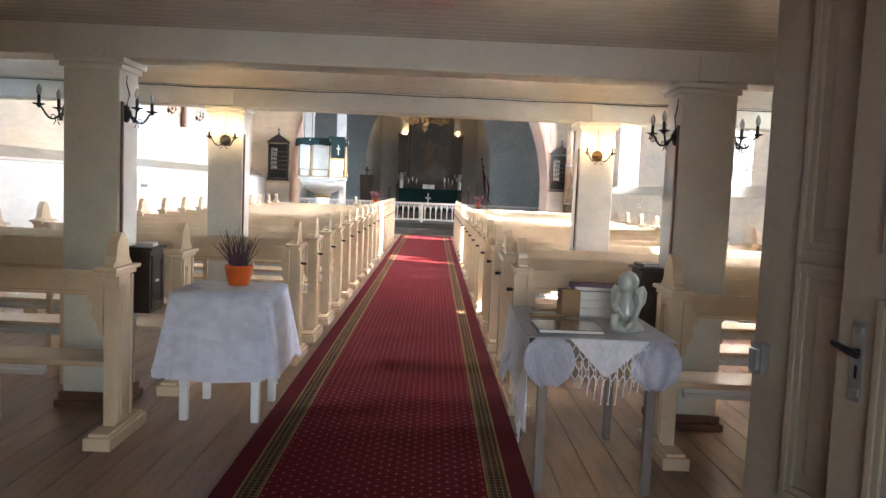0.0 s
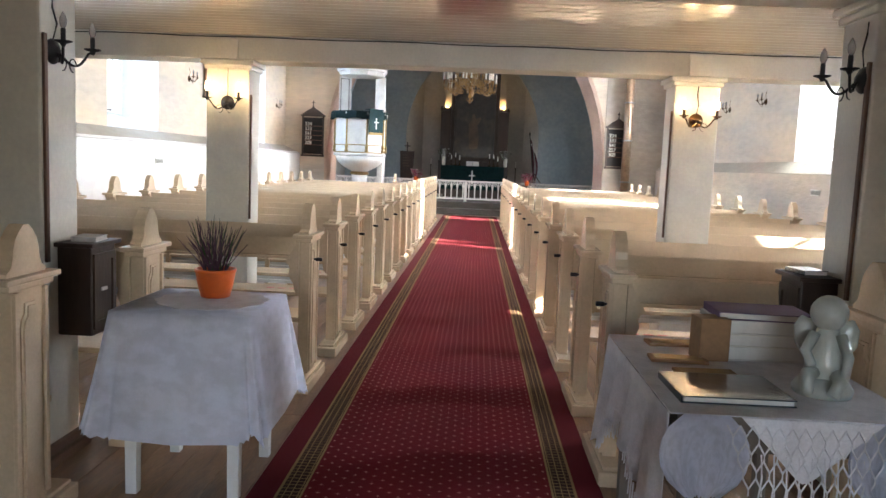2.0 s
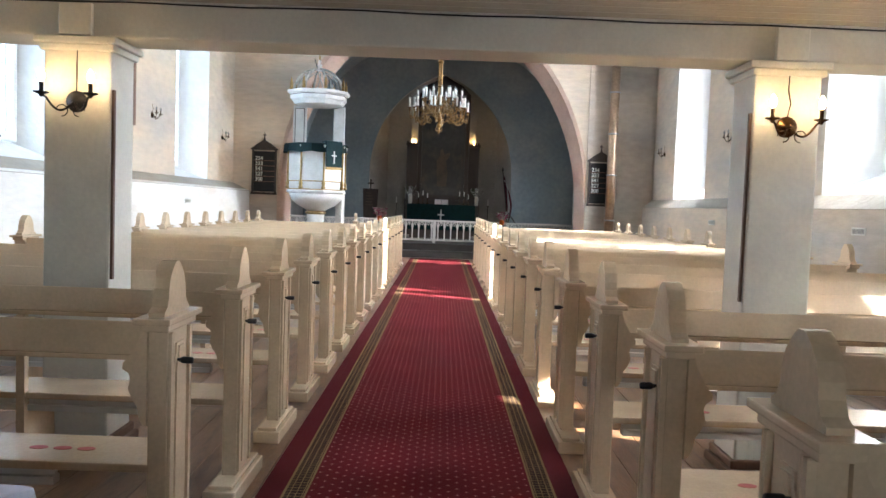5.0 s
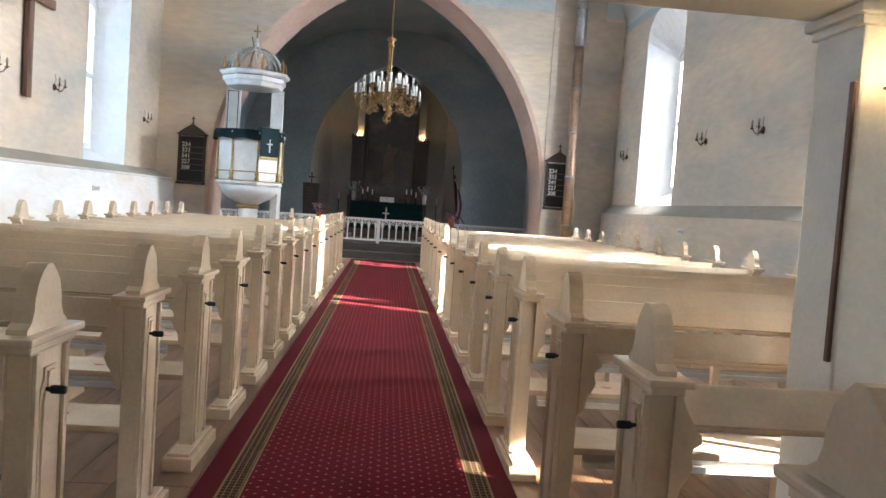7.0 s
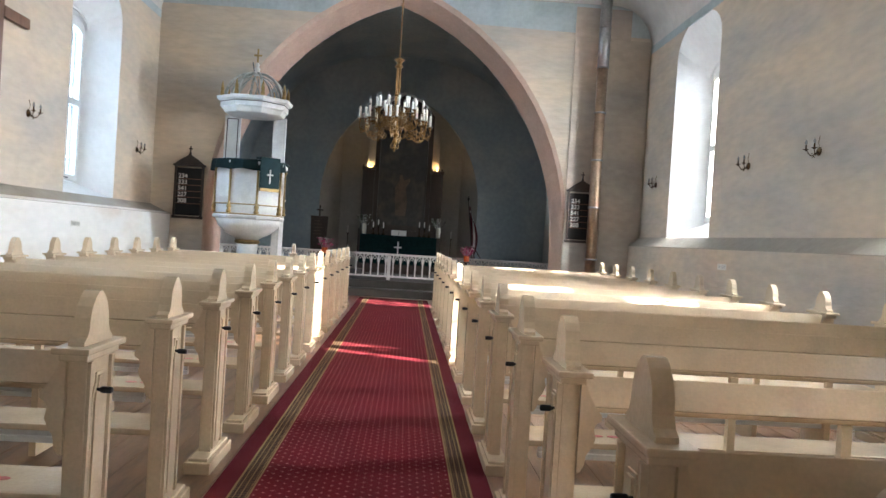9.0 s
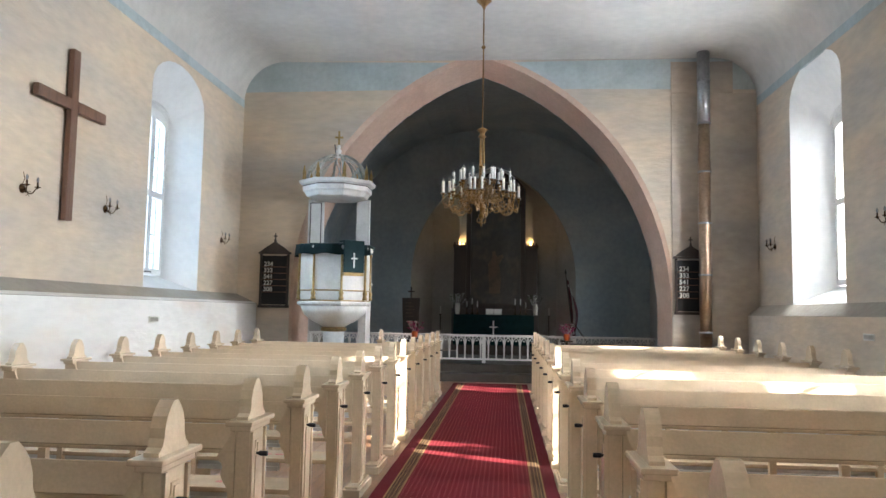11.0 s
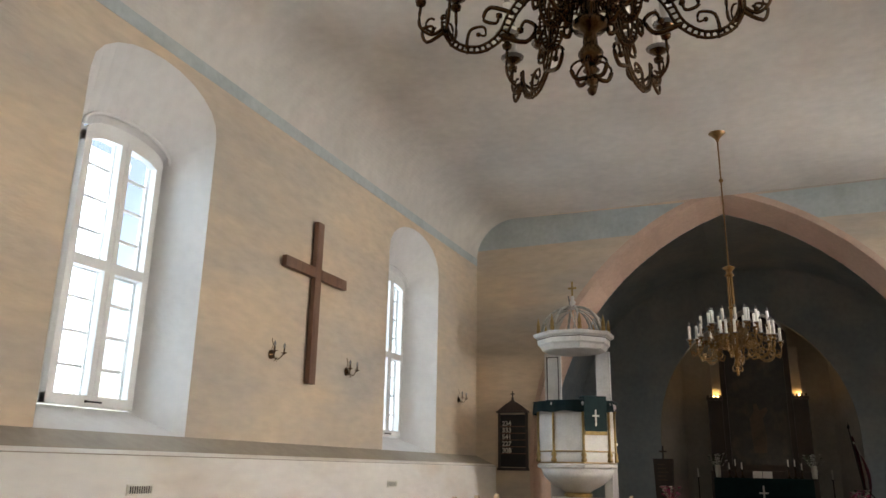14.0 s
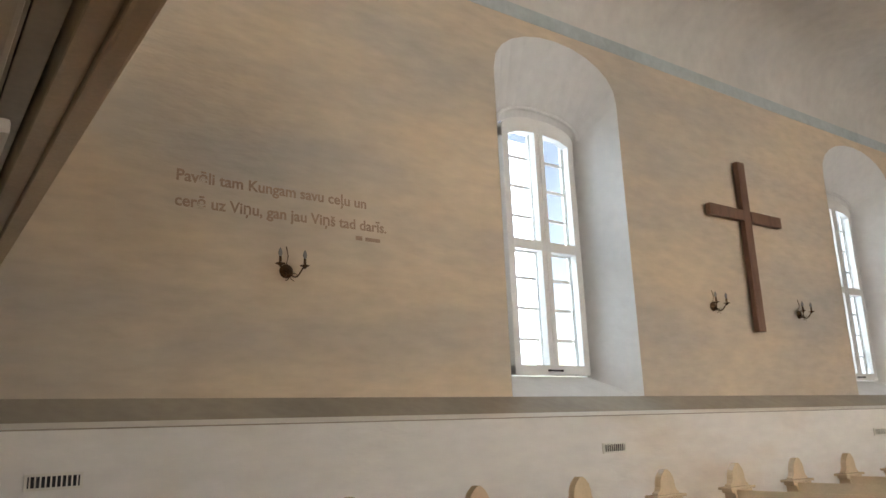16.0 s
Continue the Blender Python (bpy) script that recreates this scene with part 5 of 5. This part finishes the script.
for z in (1.2, 2.3, 3.3, 4.3, 5.25, 6.1):
    part("collar", lathe(bmesh.new(), [(0.12, z - 0.02), (0.128, z - 0.012), (0.128, z + 0.012), (0.12, z + 0.02)], 24), STEEL, flue, smooth=True)
part("bracket", boxes((-0.02, 0.02, 0.13, 0.275, 2.9, 2.93)), IRON, flue)


# ---- pulpit ----
def ring8(bm, profile, turn=22.5, n=8):
    return lathe(bm, profile, n, None, radians(turn))


pulpit = thing("pulpit", -3.04, 21.35, 0, 0, "white and gilt eight-sided pulpit with a domed canopy", "pulpit", "", 1.06)
PR = 0.64
body = part("body", ring8(bmesh.new(), [(PR, 1.58), (PR, 2.50)]), PULPIT_WHITE, pulpit)
part("rim", ring8(bmesh.new(), [(PR + 0.002, 2.46), (PR + 0.05, 2.49), (PR + 0.06, 2.53), (PR + 0.05, 2.56), (PR - 0.08, 2.56)]), PULPIT_WHITE, body)
part("lower_moulding", ring8(bmesh.new(), [(PR, 1.50), (PR + 0.035, 1.52), (PR + 0.04, 1.555), (PR + 0.01, 1.58)]), PULPIT_WHITE, body)
for z in (1.58, 1.76):
    part("gilt_band", ring8(bmesh.new(), [(PR + 0.004, z), (PR + 0.016, z + 0.006), (PR + 0.016, z + 0.018), (PR + 0.004, z + 0.024)]), GOLD, body)
part("bowl", lathe(bmesh.new(), [(0.20, 1.12), (0.26, 1.16), (0.42, 1.24), (0.56, 1.36), (0.62, 1.50)], 16), PULPIT_WHITE, pulpit, smooth=True)
part("stem_ring", lathe(bmesh.new(), [(0.20, 1.04), (0.235, 1.06), (0.235, 1.10), (0.20, 1.12)], 20), GOLD, pulpit, smooth=True)
part("stem", lathe(bmesh.new(), [(0.30, 0), (0.30, 0.1), (0.20, 0.2), (0.17, 0.6), (0.20, 1.04)], 16), PULPIT_WHITE, pulpit, smooth=True)
for i in range(8):
    a = radians(22.5 + 45 * i)
    r = PR + 0.012
    bm = lathe(bmesh.new(), [(0.045, 1.605), (0.05, 1.64), (0.03, 1.67), (0.048, 1.72), (0.03, 1.76), (0.022, 1.80), (0.022, 2.40), (0.04, 2.43), (0.045, 2.455)], 8, Matrix.Translation((r * math.cos(a), r * math.sin(a), 0)))
    part("gilt_colonnette", bm, GOLD, body, smooth=True)
part("back_panel", boxes((-0.62, -0.32, 0.30, 0.36, 2.56, 3.50), bevel=0.004), PULPIT_WHITE, pulpit)
part("back_panel", boxes((0.30, 0.55, 0.34, 0.40, 2.56, 3.50), bevel=0.004), PULPIT_WHITE, pulpit)
part("panel_moulding", boxes((-0.58, -0.565, 0.285, 0.299, 2.60, 3.44), (-0.375, -0.36, 0.285, 0.299, 2.60, 3.44), (-0.565, -0.375, 0.285, 0.299, 3.425, 3.44)), DARK_WOOD, pulpit)
canopy = part("canopy", ring8(bmesh.new(), [(0.50, 3.46), (0.56, 3.48), (0.60, 3.55), (0.64, 3.58), (0.64, 3.68), (0.70, 3.71), (0.72, 3.76), (0.55, 3.78)]), PULPIT_WHITE, pulpit)
part("canopy_line", ring8(bmesh.new(), [(0.642, 3.66), (0.648, 3.663), (0.648, 3.673), (0.642, 3.676)]), DARK_WOOD, canopy)
for i in range(8):
    a = radians(22.5 + 45 * i)
    pts = [(0.56 * math.cos(t) * math.cos(a), 0.56 * math.cos(t) * math.sin(a), 3.78 + 0.50 * math.sin(t)) for t in [radians(84) * j / 12 for j in range(13)]]
    part("dome_rib", tube(bmesh.new(), pts, [0.024] * 9 + [0.022, 0.02, 0.02, 0.02], 6), PULPIT_AGED, canopy, smooth=True)
    r = 0.62
    part("pinnacle", lathe(bmesh.new(), [(0.035, 3.78), (0.04, 3.82), (0.03, 3.86), (0.034, 3.92), (0.012, 4.02), (0.003, 4.06)], 6, Matrix.Translation((r * math.cos(a), r * math.sin(a), 0))), GOLD, canopy)
for i in range(8):
    a = radians(45 * i)
    pts = [(0.53 * math.cos(t) * math.cos(a + 0.33 * (1 - j / 6)), 0.53 * math.cos(t) * math.sin(a + 0.33 * (1 - j / 6)), 3.78 + 0.44 * math.sin(t)) for j, t in [(j, radians(13) * j) for j in range(7)]]
    part("tracery_rib", tube(bmesh.new(), pts, 0.012, 5), PULPIT_AGED, canopy, smooth=True)
part("finial", lathe(bmesh.new(), [(0.07, 4.24), (0.09, 4.28), (0.04, 4.32), (0.06, 4.36), (0.025, 4.40), (0.04, 4.44), (0.015, 4.48)], 10), PULPIT_WHITE, canopy, smooth=True)
part("gilt_cross", boxes((-0.016, 0.016, -0.012, 0.012, 4.47, 4.74), (-0.075, 0.075, -0.011, 0.011, 4.60, 4.635)), GOLD, canopy)
part("tie_rod", tube(bmesh.new(), [(-0.05, 0, 4.3), (-0.22, 0.62, 4.62)], 0.012), IRON, canopy)
part("stair_side", boxes((0.42, 0.56, 0.12, 0.62, 0.02, 1.9), (0.40, 0.58, 0.10, 0.64, 1.901, 1.94), bevel=0.008), PULPIT_WHITE, pulpit, "white painted stair side")
antependium = thing("pulpit_cloth", -3.04, 21.35, 0, 0, "dark green velvet pulpit cloth with a white cross and gold fringe", "cloth", "", 1.06)
bm = bmesh.new()
angs = [radians(150 + 7.5 * i) for i in range(27)]
ra, rb = [], []
for i, a in enumerate(angs):
    k = math.cos(radians(22.5)) / math.cos(((a - 0) % radians(45)) - radians(22.5))
    r = (PR + 0.105) * k + 0.008 * math.sin(i * 1.9)
    ra.append(bm.verts.new((r * math.cos(a), r * math.sin(a), 2.585)))
    rb.append(bm.verts.new(((r + 0.02) * math.cos(a), (r + 0.02) * math.sin(a), 2.40 + 0.012 * math.sin(i * 1.3))))
for i in range(len(angs) - 1):
    bm.faces.new((ra[i], ra[i + 1], rb[i + 1], rb[i]))
bmesh.ops.solidify(bm, geom=bm.faces, thickness=0.012)
part("rim_cloth", bm, GREEN, antependium)
part("rim_top", ring8(bmesh.new(), [(PR + 0.09, 2.575), (PR + 0.10, 2.59), (PR - 0.05, 2.595)]), GREEN, antependium)
hang = part("hanging", boxes((-0.19, 0.19, -0.012, 0.012, 2.08, 2.64), (-0.19, 0.19, 0.0121, 0.22, 2.61, 2.64), bevel=0.004), GREEN, antependium, at=pose(0.47, -0.66, 0, 0, 0, 34))
part("white_cross", boxes((-0.013, 0.013, -0.017, -0.0121, 2.16, 2.42), (-0.06, 0.06, -0.0168, -0.0121, 2.31, 2.335)), PETAL_WHITE, hang)
part("gold_fringe", boxes((-0.19, 0.19, -0.010, 0.010, 2.02, 2.079)), GOLD, hang)

# ---- chancel things ----
WIDE = 3.9
rail = thing("altar_rail", -0.2, 24.5, CH_Z, 0, "white painted altar rail with gothic balusters", "altar rail", "", 1.06)
part("top_rail", boxes((-WIDE, WIDE, -0.05, 0.05, 0.56, 0.61), bevel=0.008), WHITE, rail)
part("bottom_rail", boxes((-WIDE, WIDE, -0.035, 0.035, 0.06, 0.10), bevel=0.006), WHITE, rail)
me_bal = mesh_of("baluster", boxes((-0.016, 0.016, -0.014, 0.014, 0.10, 0.56), bevel=0.003), WHITE)
bm = bmesh.new()
for sgn in (-1, 1):
    tube(bm, [(sgn * 0.016, 0, 0.40), (sgn * 0.02, 0, 0.46), (sgn * 0.045, 0, 0.51), (sgn * 0.085, 0, 0.555)], 0.011, 5)
bmesh.ops.create_icosphere(bm, subdivisions=1, radius=0.02, matrix=Matrix.Translation((0.085, 0, 0.48)))
me_tr = mesh_of("tracery", bm, WHITE)
k = -WIDE + 0.06
while k < WIDE:
    part("baluster", me_bal, None, rail, at=pose(k, 0, 0))
    part("tracery", me_tr, None, rail, at=pose(k, 0, 0))
    k += 0.17
for xx in (-WIDE, -1.95, -0.03, 1.9, WIDE):
    part("post", boxes((xx - 0.04, xx + 0.04, -0.045, 0.045, 0, 0.555), bevel=0.006), WHITE, rail)

AX = -0.07
table = thing("altar_table", AX, 28.3, CH_Z, 0, "altar table with a dark green velvet cloth", "altar", "", 1.06)
part("mensa", boxes((-1.05, 1.05, -0.45, 0.45, 0.96, 1.02), bevel=0.008), DARK_WOOD, table)
part("base", boxes((-0.95, 0.95, -0.38, 0.40, 0, 0.96)), DARK_WOOD, table)
ac = part("altar_cloth", boxes((-1.04, 1.04, -0.475, -0.455, 0.25, 1.03), (-1.04, 1.04, -0.455, 0.4, 1.021, 1.035), bevel=0.004), ALTAR_GREEN, table, "dark green velvet cloth")
part("cloth_cross", boxes((-0.018, 0.018, -0.482, -0.4751, 0.45, 0.88), (-0.10, 0.10, -0.4818, -0.4751, 0.70, 0.735)), PETAL_WHITE, ac)
stand = part("open_book", boxes((-0.22, -0.005, -0.01, 0.01, 0, 0.17), (0.005, 0.22, -0.01, 0.01, 0, 0.17), bevel=0.003), PAPER)
stand.matrix_world = pose(AX, 28.14, CH_Z + 1.101, -25)
tagged(stand, "open white book standing on the altar", "book")


def candlestick(x, y, z, h, candle):
    c = thing("candlestick", x, y, z, 0, "brass candlestick with a white candle on the altar", "candlestick", "altar candles")
    part("stick", lathe(bmesh.new(), [(0.055, 0), (0.05, 0.02), (0.015, 0.04), (0.012, h - 0.03), (0.035, h - 0.01), (0.035, h)], 10), BRASS, c, smooth=True)
    part("candle", lathe(bmesh.new(), [(0.014, h), (0.014, h + candle), (0.004, h + candle + 0.005)], 8), CANDLE, c)


for dx in (-0.72, -0.58, -0.44, 0.56, 0.70, 0.84):
    candlestick(AX + dx * 1.06, 28.4, CH_Z + 1.10, 0.20 + 0.08 * (abs(dx - 0.0) > 0.55 and abs(dx) < 0.72), 0.16)
for dx in (-1.35, 1.40):
    candlestick(AX + dx * 1.06, 27.45, CH_Z, 1.1, 0.20)


def bouquet(name, x, y, z, pot_mat, kinds, spread, count, label, seed, vase_h):
    b = thing(name, x, y, z, 0, label, "flowers")
    part("vase", lathe(bmesh.new(), [(0.05, 0), (0.055, 0.01), (0.07, vase_h * 0.6), (0.06, vase_h * 0.9), (0.072, vase_h), (0.06, vase_h)], 14), pot_mat, b, smooth=True)
    rnd = random.Random(seed)
    for i in range(count):
        mat = kinds[i % len(kinds)]
        a, r = rnd.random() * 6.28, spread * rnd.random() ** 0.6
        c = Vector((r * math.cos(a), r * math.sin(a), vase_h + 0.05 + spread * 0.9 * rnd.random()))
        bm = bmesh.new()
        tube(bm, [(0, 0, vase_h * 0.7), c * 0.6 + Vector((0, 0, vase_h * 0.2)), c], 0.003, 4)
        for p in range(6):
            q = p * math.pi / 3 + rnd.random()
            d = Vector((math.cos(q), math.sin(q), 0.5)).normalized() * 0.05
            w = Vector((-math.sin(q), math.cos(q), 0.2)) * 0.018
            bm.faces.new([bm.verts.new(v) for v in (c, c + d * 0.5 - w, c + d, c + d * 0.5 + w)])
        part("flower" if mat is not LEAF else "leaf", bm, mat, b)
    return b


for dx in (-0.98, 1.10):
    bouquet("flower_vase", AX + dx * 1.06, 28.55, CH_Z + 1.10, PALE, [PETAL_WHITE, PETAL_WHITE, LEAF], 0.24, 30, "vase of white lilies on the altar", 3, 0.30)
for x, sd in ((-1.63, 11), (1.52, 12)):
    ped = thing("flower_stand", x, 22.75, 0, 0, "slim dark wooden flower stand", "stand")
    part("top", lathe(bmesh.new(), [(0.13, 0.94), (0.14, 0.95), (0.13, 0.97)], 16), DARK_WOOD, ped)
    part("pole", lathe(bmesh.new(), [(0.14, 0), (0.14, 0.03), (0.03, 0.06), (0.025, 0.94)], 12), DARK_WOOD, ped)
    bouquet("flower_pot", x, 22.75, 0.97, TERRACOTTA, [PETAL_PINK, PETAL_WHITE, LEAF, PETAL_PINK], 0.17, 44, "orange pot of pink and white flowers on a stand", sd, 0.13)

altar = thing("altarpiece", AX, 30.55, CH_Z, 0, "dark wooden altarpiece with an old painting", "altarpiece", "", 1.06)
part("predella", boxes((-1.25, 1.25, -0.35, 0.33, 0, 1.2), bevel=0.01), DARK_WOOD, altar)
for sx in (-1, 1):
    part("pillar", boxes((sx * 1.03 - 0.18, sx * 1.03 + 0.18, -0.25, 0.25, 1.2, 2.98), (sx * 1.03 - 0.21, sx * 1.03 + 0.21, -0.28, 0.28, 2.98, 3.06), bevel=0.008), DARK_WOOD, altar)
    for j in range(4):
        part("merlon", boxes((sx * 1.03 - 0.19 + j * 0.1, sx * 1.03 - 0.13 + j * 0.1, -0.27, -0.2, 3.061, 3.12)), DARK_WOOD, altar)
part("picture_frame", boxes((-0.86, -0.72, -0.18, 0.3, 1.2, 4.7), (0.72, 0.86, -0.18, 0.3, 1.2, 4.7), (-0.72, 0.72, -0.18, 0.3, 1.2, 1.35)), DARK_WOOD, altar)
bm = extrude_profile(bmesh.new(), [(-0.86, 4.7), (0.86, 4.7), (0.6, 5.0), (0.2, 5.2), (0, 5.35), (-0.2, 5.2), (-0.6, 5.0)], "y", -0.18, 0.3)
part("gable", bm, DARK_WOOD, altar)
for sx in (-1, 1):
    part("side_panel", boxes((sx * 0.98 - 0.115, sx * 0.98 + 0.115, 0.12, 0.2, 3.06, 4.35), bevel=0.01), APSE_WALL, altar, "pale panel lit by the uplight")
canvas = part("painting", boxes((-0.72, 0.72, -0.06, 0.0, 1.35, 4.7)), PAINTING, altar, "dark old oil painting")
bm = extrude_profile(bmesh.new(), [(-0.17, 1.65), (0.13, 1.65), (0.17, 2.1), (0.1, 2.5), (0.24, 2.72), (0.2, 2.8), (0.04, 2.72), (-0.02, 2.9), (-0.1, 2.88), (-0.1, 2.7), (-0.22, 2.5)], "y", -0.066, -0.0601)
part("painted_shape", bm, PALE_FIGURE, canvas)
for sx in (-1, 1):
    lamp = thing("altar_uplight", AX + sx * 1.09, 30.64, CH_Z + 3.247, 0, "small warm uplight on an altar pillar", "lamp")
    part("housing", boxes((-0.09, 0.09, -0.06, 0.06, 0, 0.03)), IRON, lamp)
    part("lit_tube", boxes((-0.08, 0.08, -0.04, 0.04, 0.031, 0.05)), glow("warm lit tube", (1.0, 0.6, 0.22), 10.0), lamp)

# flag on a stand
flag = thing("flag_on_stand", 1.97, 26.95, CH_Z, 0, "dark red and white furled flag on a wooden stand", "flag", "", 0.96)
part("pole", tube(bmesh.new(), [(0.12, 0, 0.02), (-0.16, 0, 2.28)], 0.016, 8), DARK_WOOD, flag)
part("spear_tip", lathe(bmesh.new(), [(0.01, 0), (0.035, 0.05), (0.003, 0.16)], 8, pose(-0.16, 0, 2.27)), IRON, flag)
for k, mat in enumerate((MAROON, PETAL_WHITE, MAROON)):
    bm = bmesh.new()
    xo = k * 0.075
    rows = []
    for j in range(12):
        u = j / 11
        zz = 2.12 - u * 1.35 - 0.12 * k
        xb = -0.13 + 0.17 * u + xo * (0.25 + 0.75 * math.sin(math.pi * min(1, u * 1.1)))
        rows.append([bm.verts.new((xb + 0.075 * w * (0.3 + 0.7 * math.sin(math.pi * min(1, 0.1 + u))), 0.03 * math.sin(w * 5 + u * 4 + k), zz)) for w in (0, 0.33, 0.66, 1)])
    for r1, r2 in zip(rows, rows[1:]):
        for j in range(3):
            bm.faces.new((r1[j], r1[j + 1], r2[j + 1], r2[j]))
    bmesh.ops.solidify(bm, geom=bm.faces, thickness=0.006)
    part("stripe", bm, mat, flag, smooth=True)
for sx, sy in ((0.75, 0.1), (-0.35, 0.3), (0.2, -0.4)):
    part("stand_leg", tube(bmesh.new(), [(0.03, 0, 1.0), (sx, sy, 0.0)], 0.018, 6), DARK_WOOD, flag)

notice = thing("notice_stand", -2.42, 28.4, CH_Z, 0, "dark wooden notice board on a short stand", "notice board", "", 1.06)
part("board", extrude_profile(bmesh.new(), [(-0.2, 0.35), (0.2, 0.35), (0.24, 1.45), (-0.24, 1.45)], "y", -0.03, 0.03), DARK_WOOD, notice)
part("top_cross", boxes((-0.02, 0.02, -0.02, 0.02, 1.45, 1.75), (-0.09, 0.09, -0.019, 0.019, 1.60, 1.64)), DARK_WOOD, notice)
part("foot", boxes((-0.22, 0.22, -0.2, 0.2, 0, 0.35), bevel=0.01), DARK_WOOD, notice)
for k in range(5):
    part("writing", boxes((-0.14, 0.02 + 0.02 * (k * 7 % 5), -0.034, -0.0301, 1.30 - k * 0.09, 1.325 - k * 0.09)), PALE_FIGURE, notice)
desk = thing("front_desk", 2.56, 22.95, 0, 0, "dark wooden front desk with papers before the chancel", "desk")
part("front", boxes((-0.95, 0.95, -0.02, 0.02, 0, 0.86), bevel=0.004), DARK_WOOD, desk)
part("top", boxes((-0.98, 0.98, -0.06, 0.24, 0.861, 0.895), bevel=0.005), DARK_WOOD, desk)
part("side", boxes((-0.95, -0.91, 0.021, 0.22, 0, 0.86)), DARK_WOOD, desk)
part("side", boxes((0.91, 0.95, 0.021, 0.22, 0, 0.86)), DARK_WOOD, desk)
for dx, rz in ((0.0, 12), (0.14, -8)):
    pp = part("paper", boxes((-0.11, 0.11, -0.08, 0.08, 0, 0.012)), PAPER)
    pp.matrix_world = pose(2.71 + dx, 23.03, 0.896 + 0.013 * (dx > 0), 0, 0, rz)
    tagged(pp, "white sheets of paper lying on the desk", "paper")


# ---- floorboards and ceiling boards ----
board_meshes = {}


def plank(parent, name, x0, x1, y0, y1, z0, z1, mat):
    key = (name, round(x1 - x0, 3), round(y1 - y0, 3))
    if key not in board_meshes:
        w, h = (x1 - x0) / 2, (y1 - y0) / 2
        board_meshes[key] = mesh_of(name, boxes((-w, w, -h, h, z0, z1), bevel=0.003), mat)
    ob = new(name, board_meshes[key])
    ob.parent = parent
    ob.location = ((x0 + x1) / 2, (y0 + y1) / 2, 0)
    return ob


floor_obj = new("floor")
tagged(floor_obj, "worn bare wooden floorboards", kind="structure")
rng = random.Random(4)
bw = 0.19
k = 0
x = LEFT + 0.42
while x < RIGHT - 0.26:
    for a, b in ((-4.05, 2.1), (2.1, 5.1), (5.1, 8.1), (8.1, 12.1), (12.1, 16.7), (16.7, END + 0.05)):
        plank(floor_obj, "floorboard", x + 0.0015, x + bw - 0.0015, a + 0.001, b - 0.001, -0.03, 0.0 - rng.random() * 0.002, FLOOR_WOOD)
    x += bw
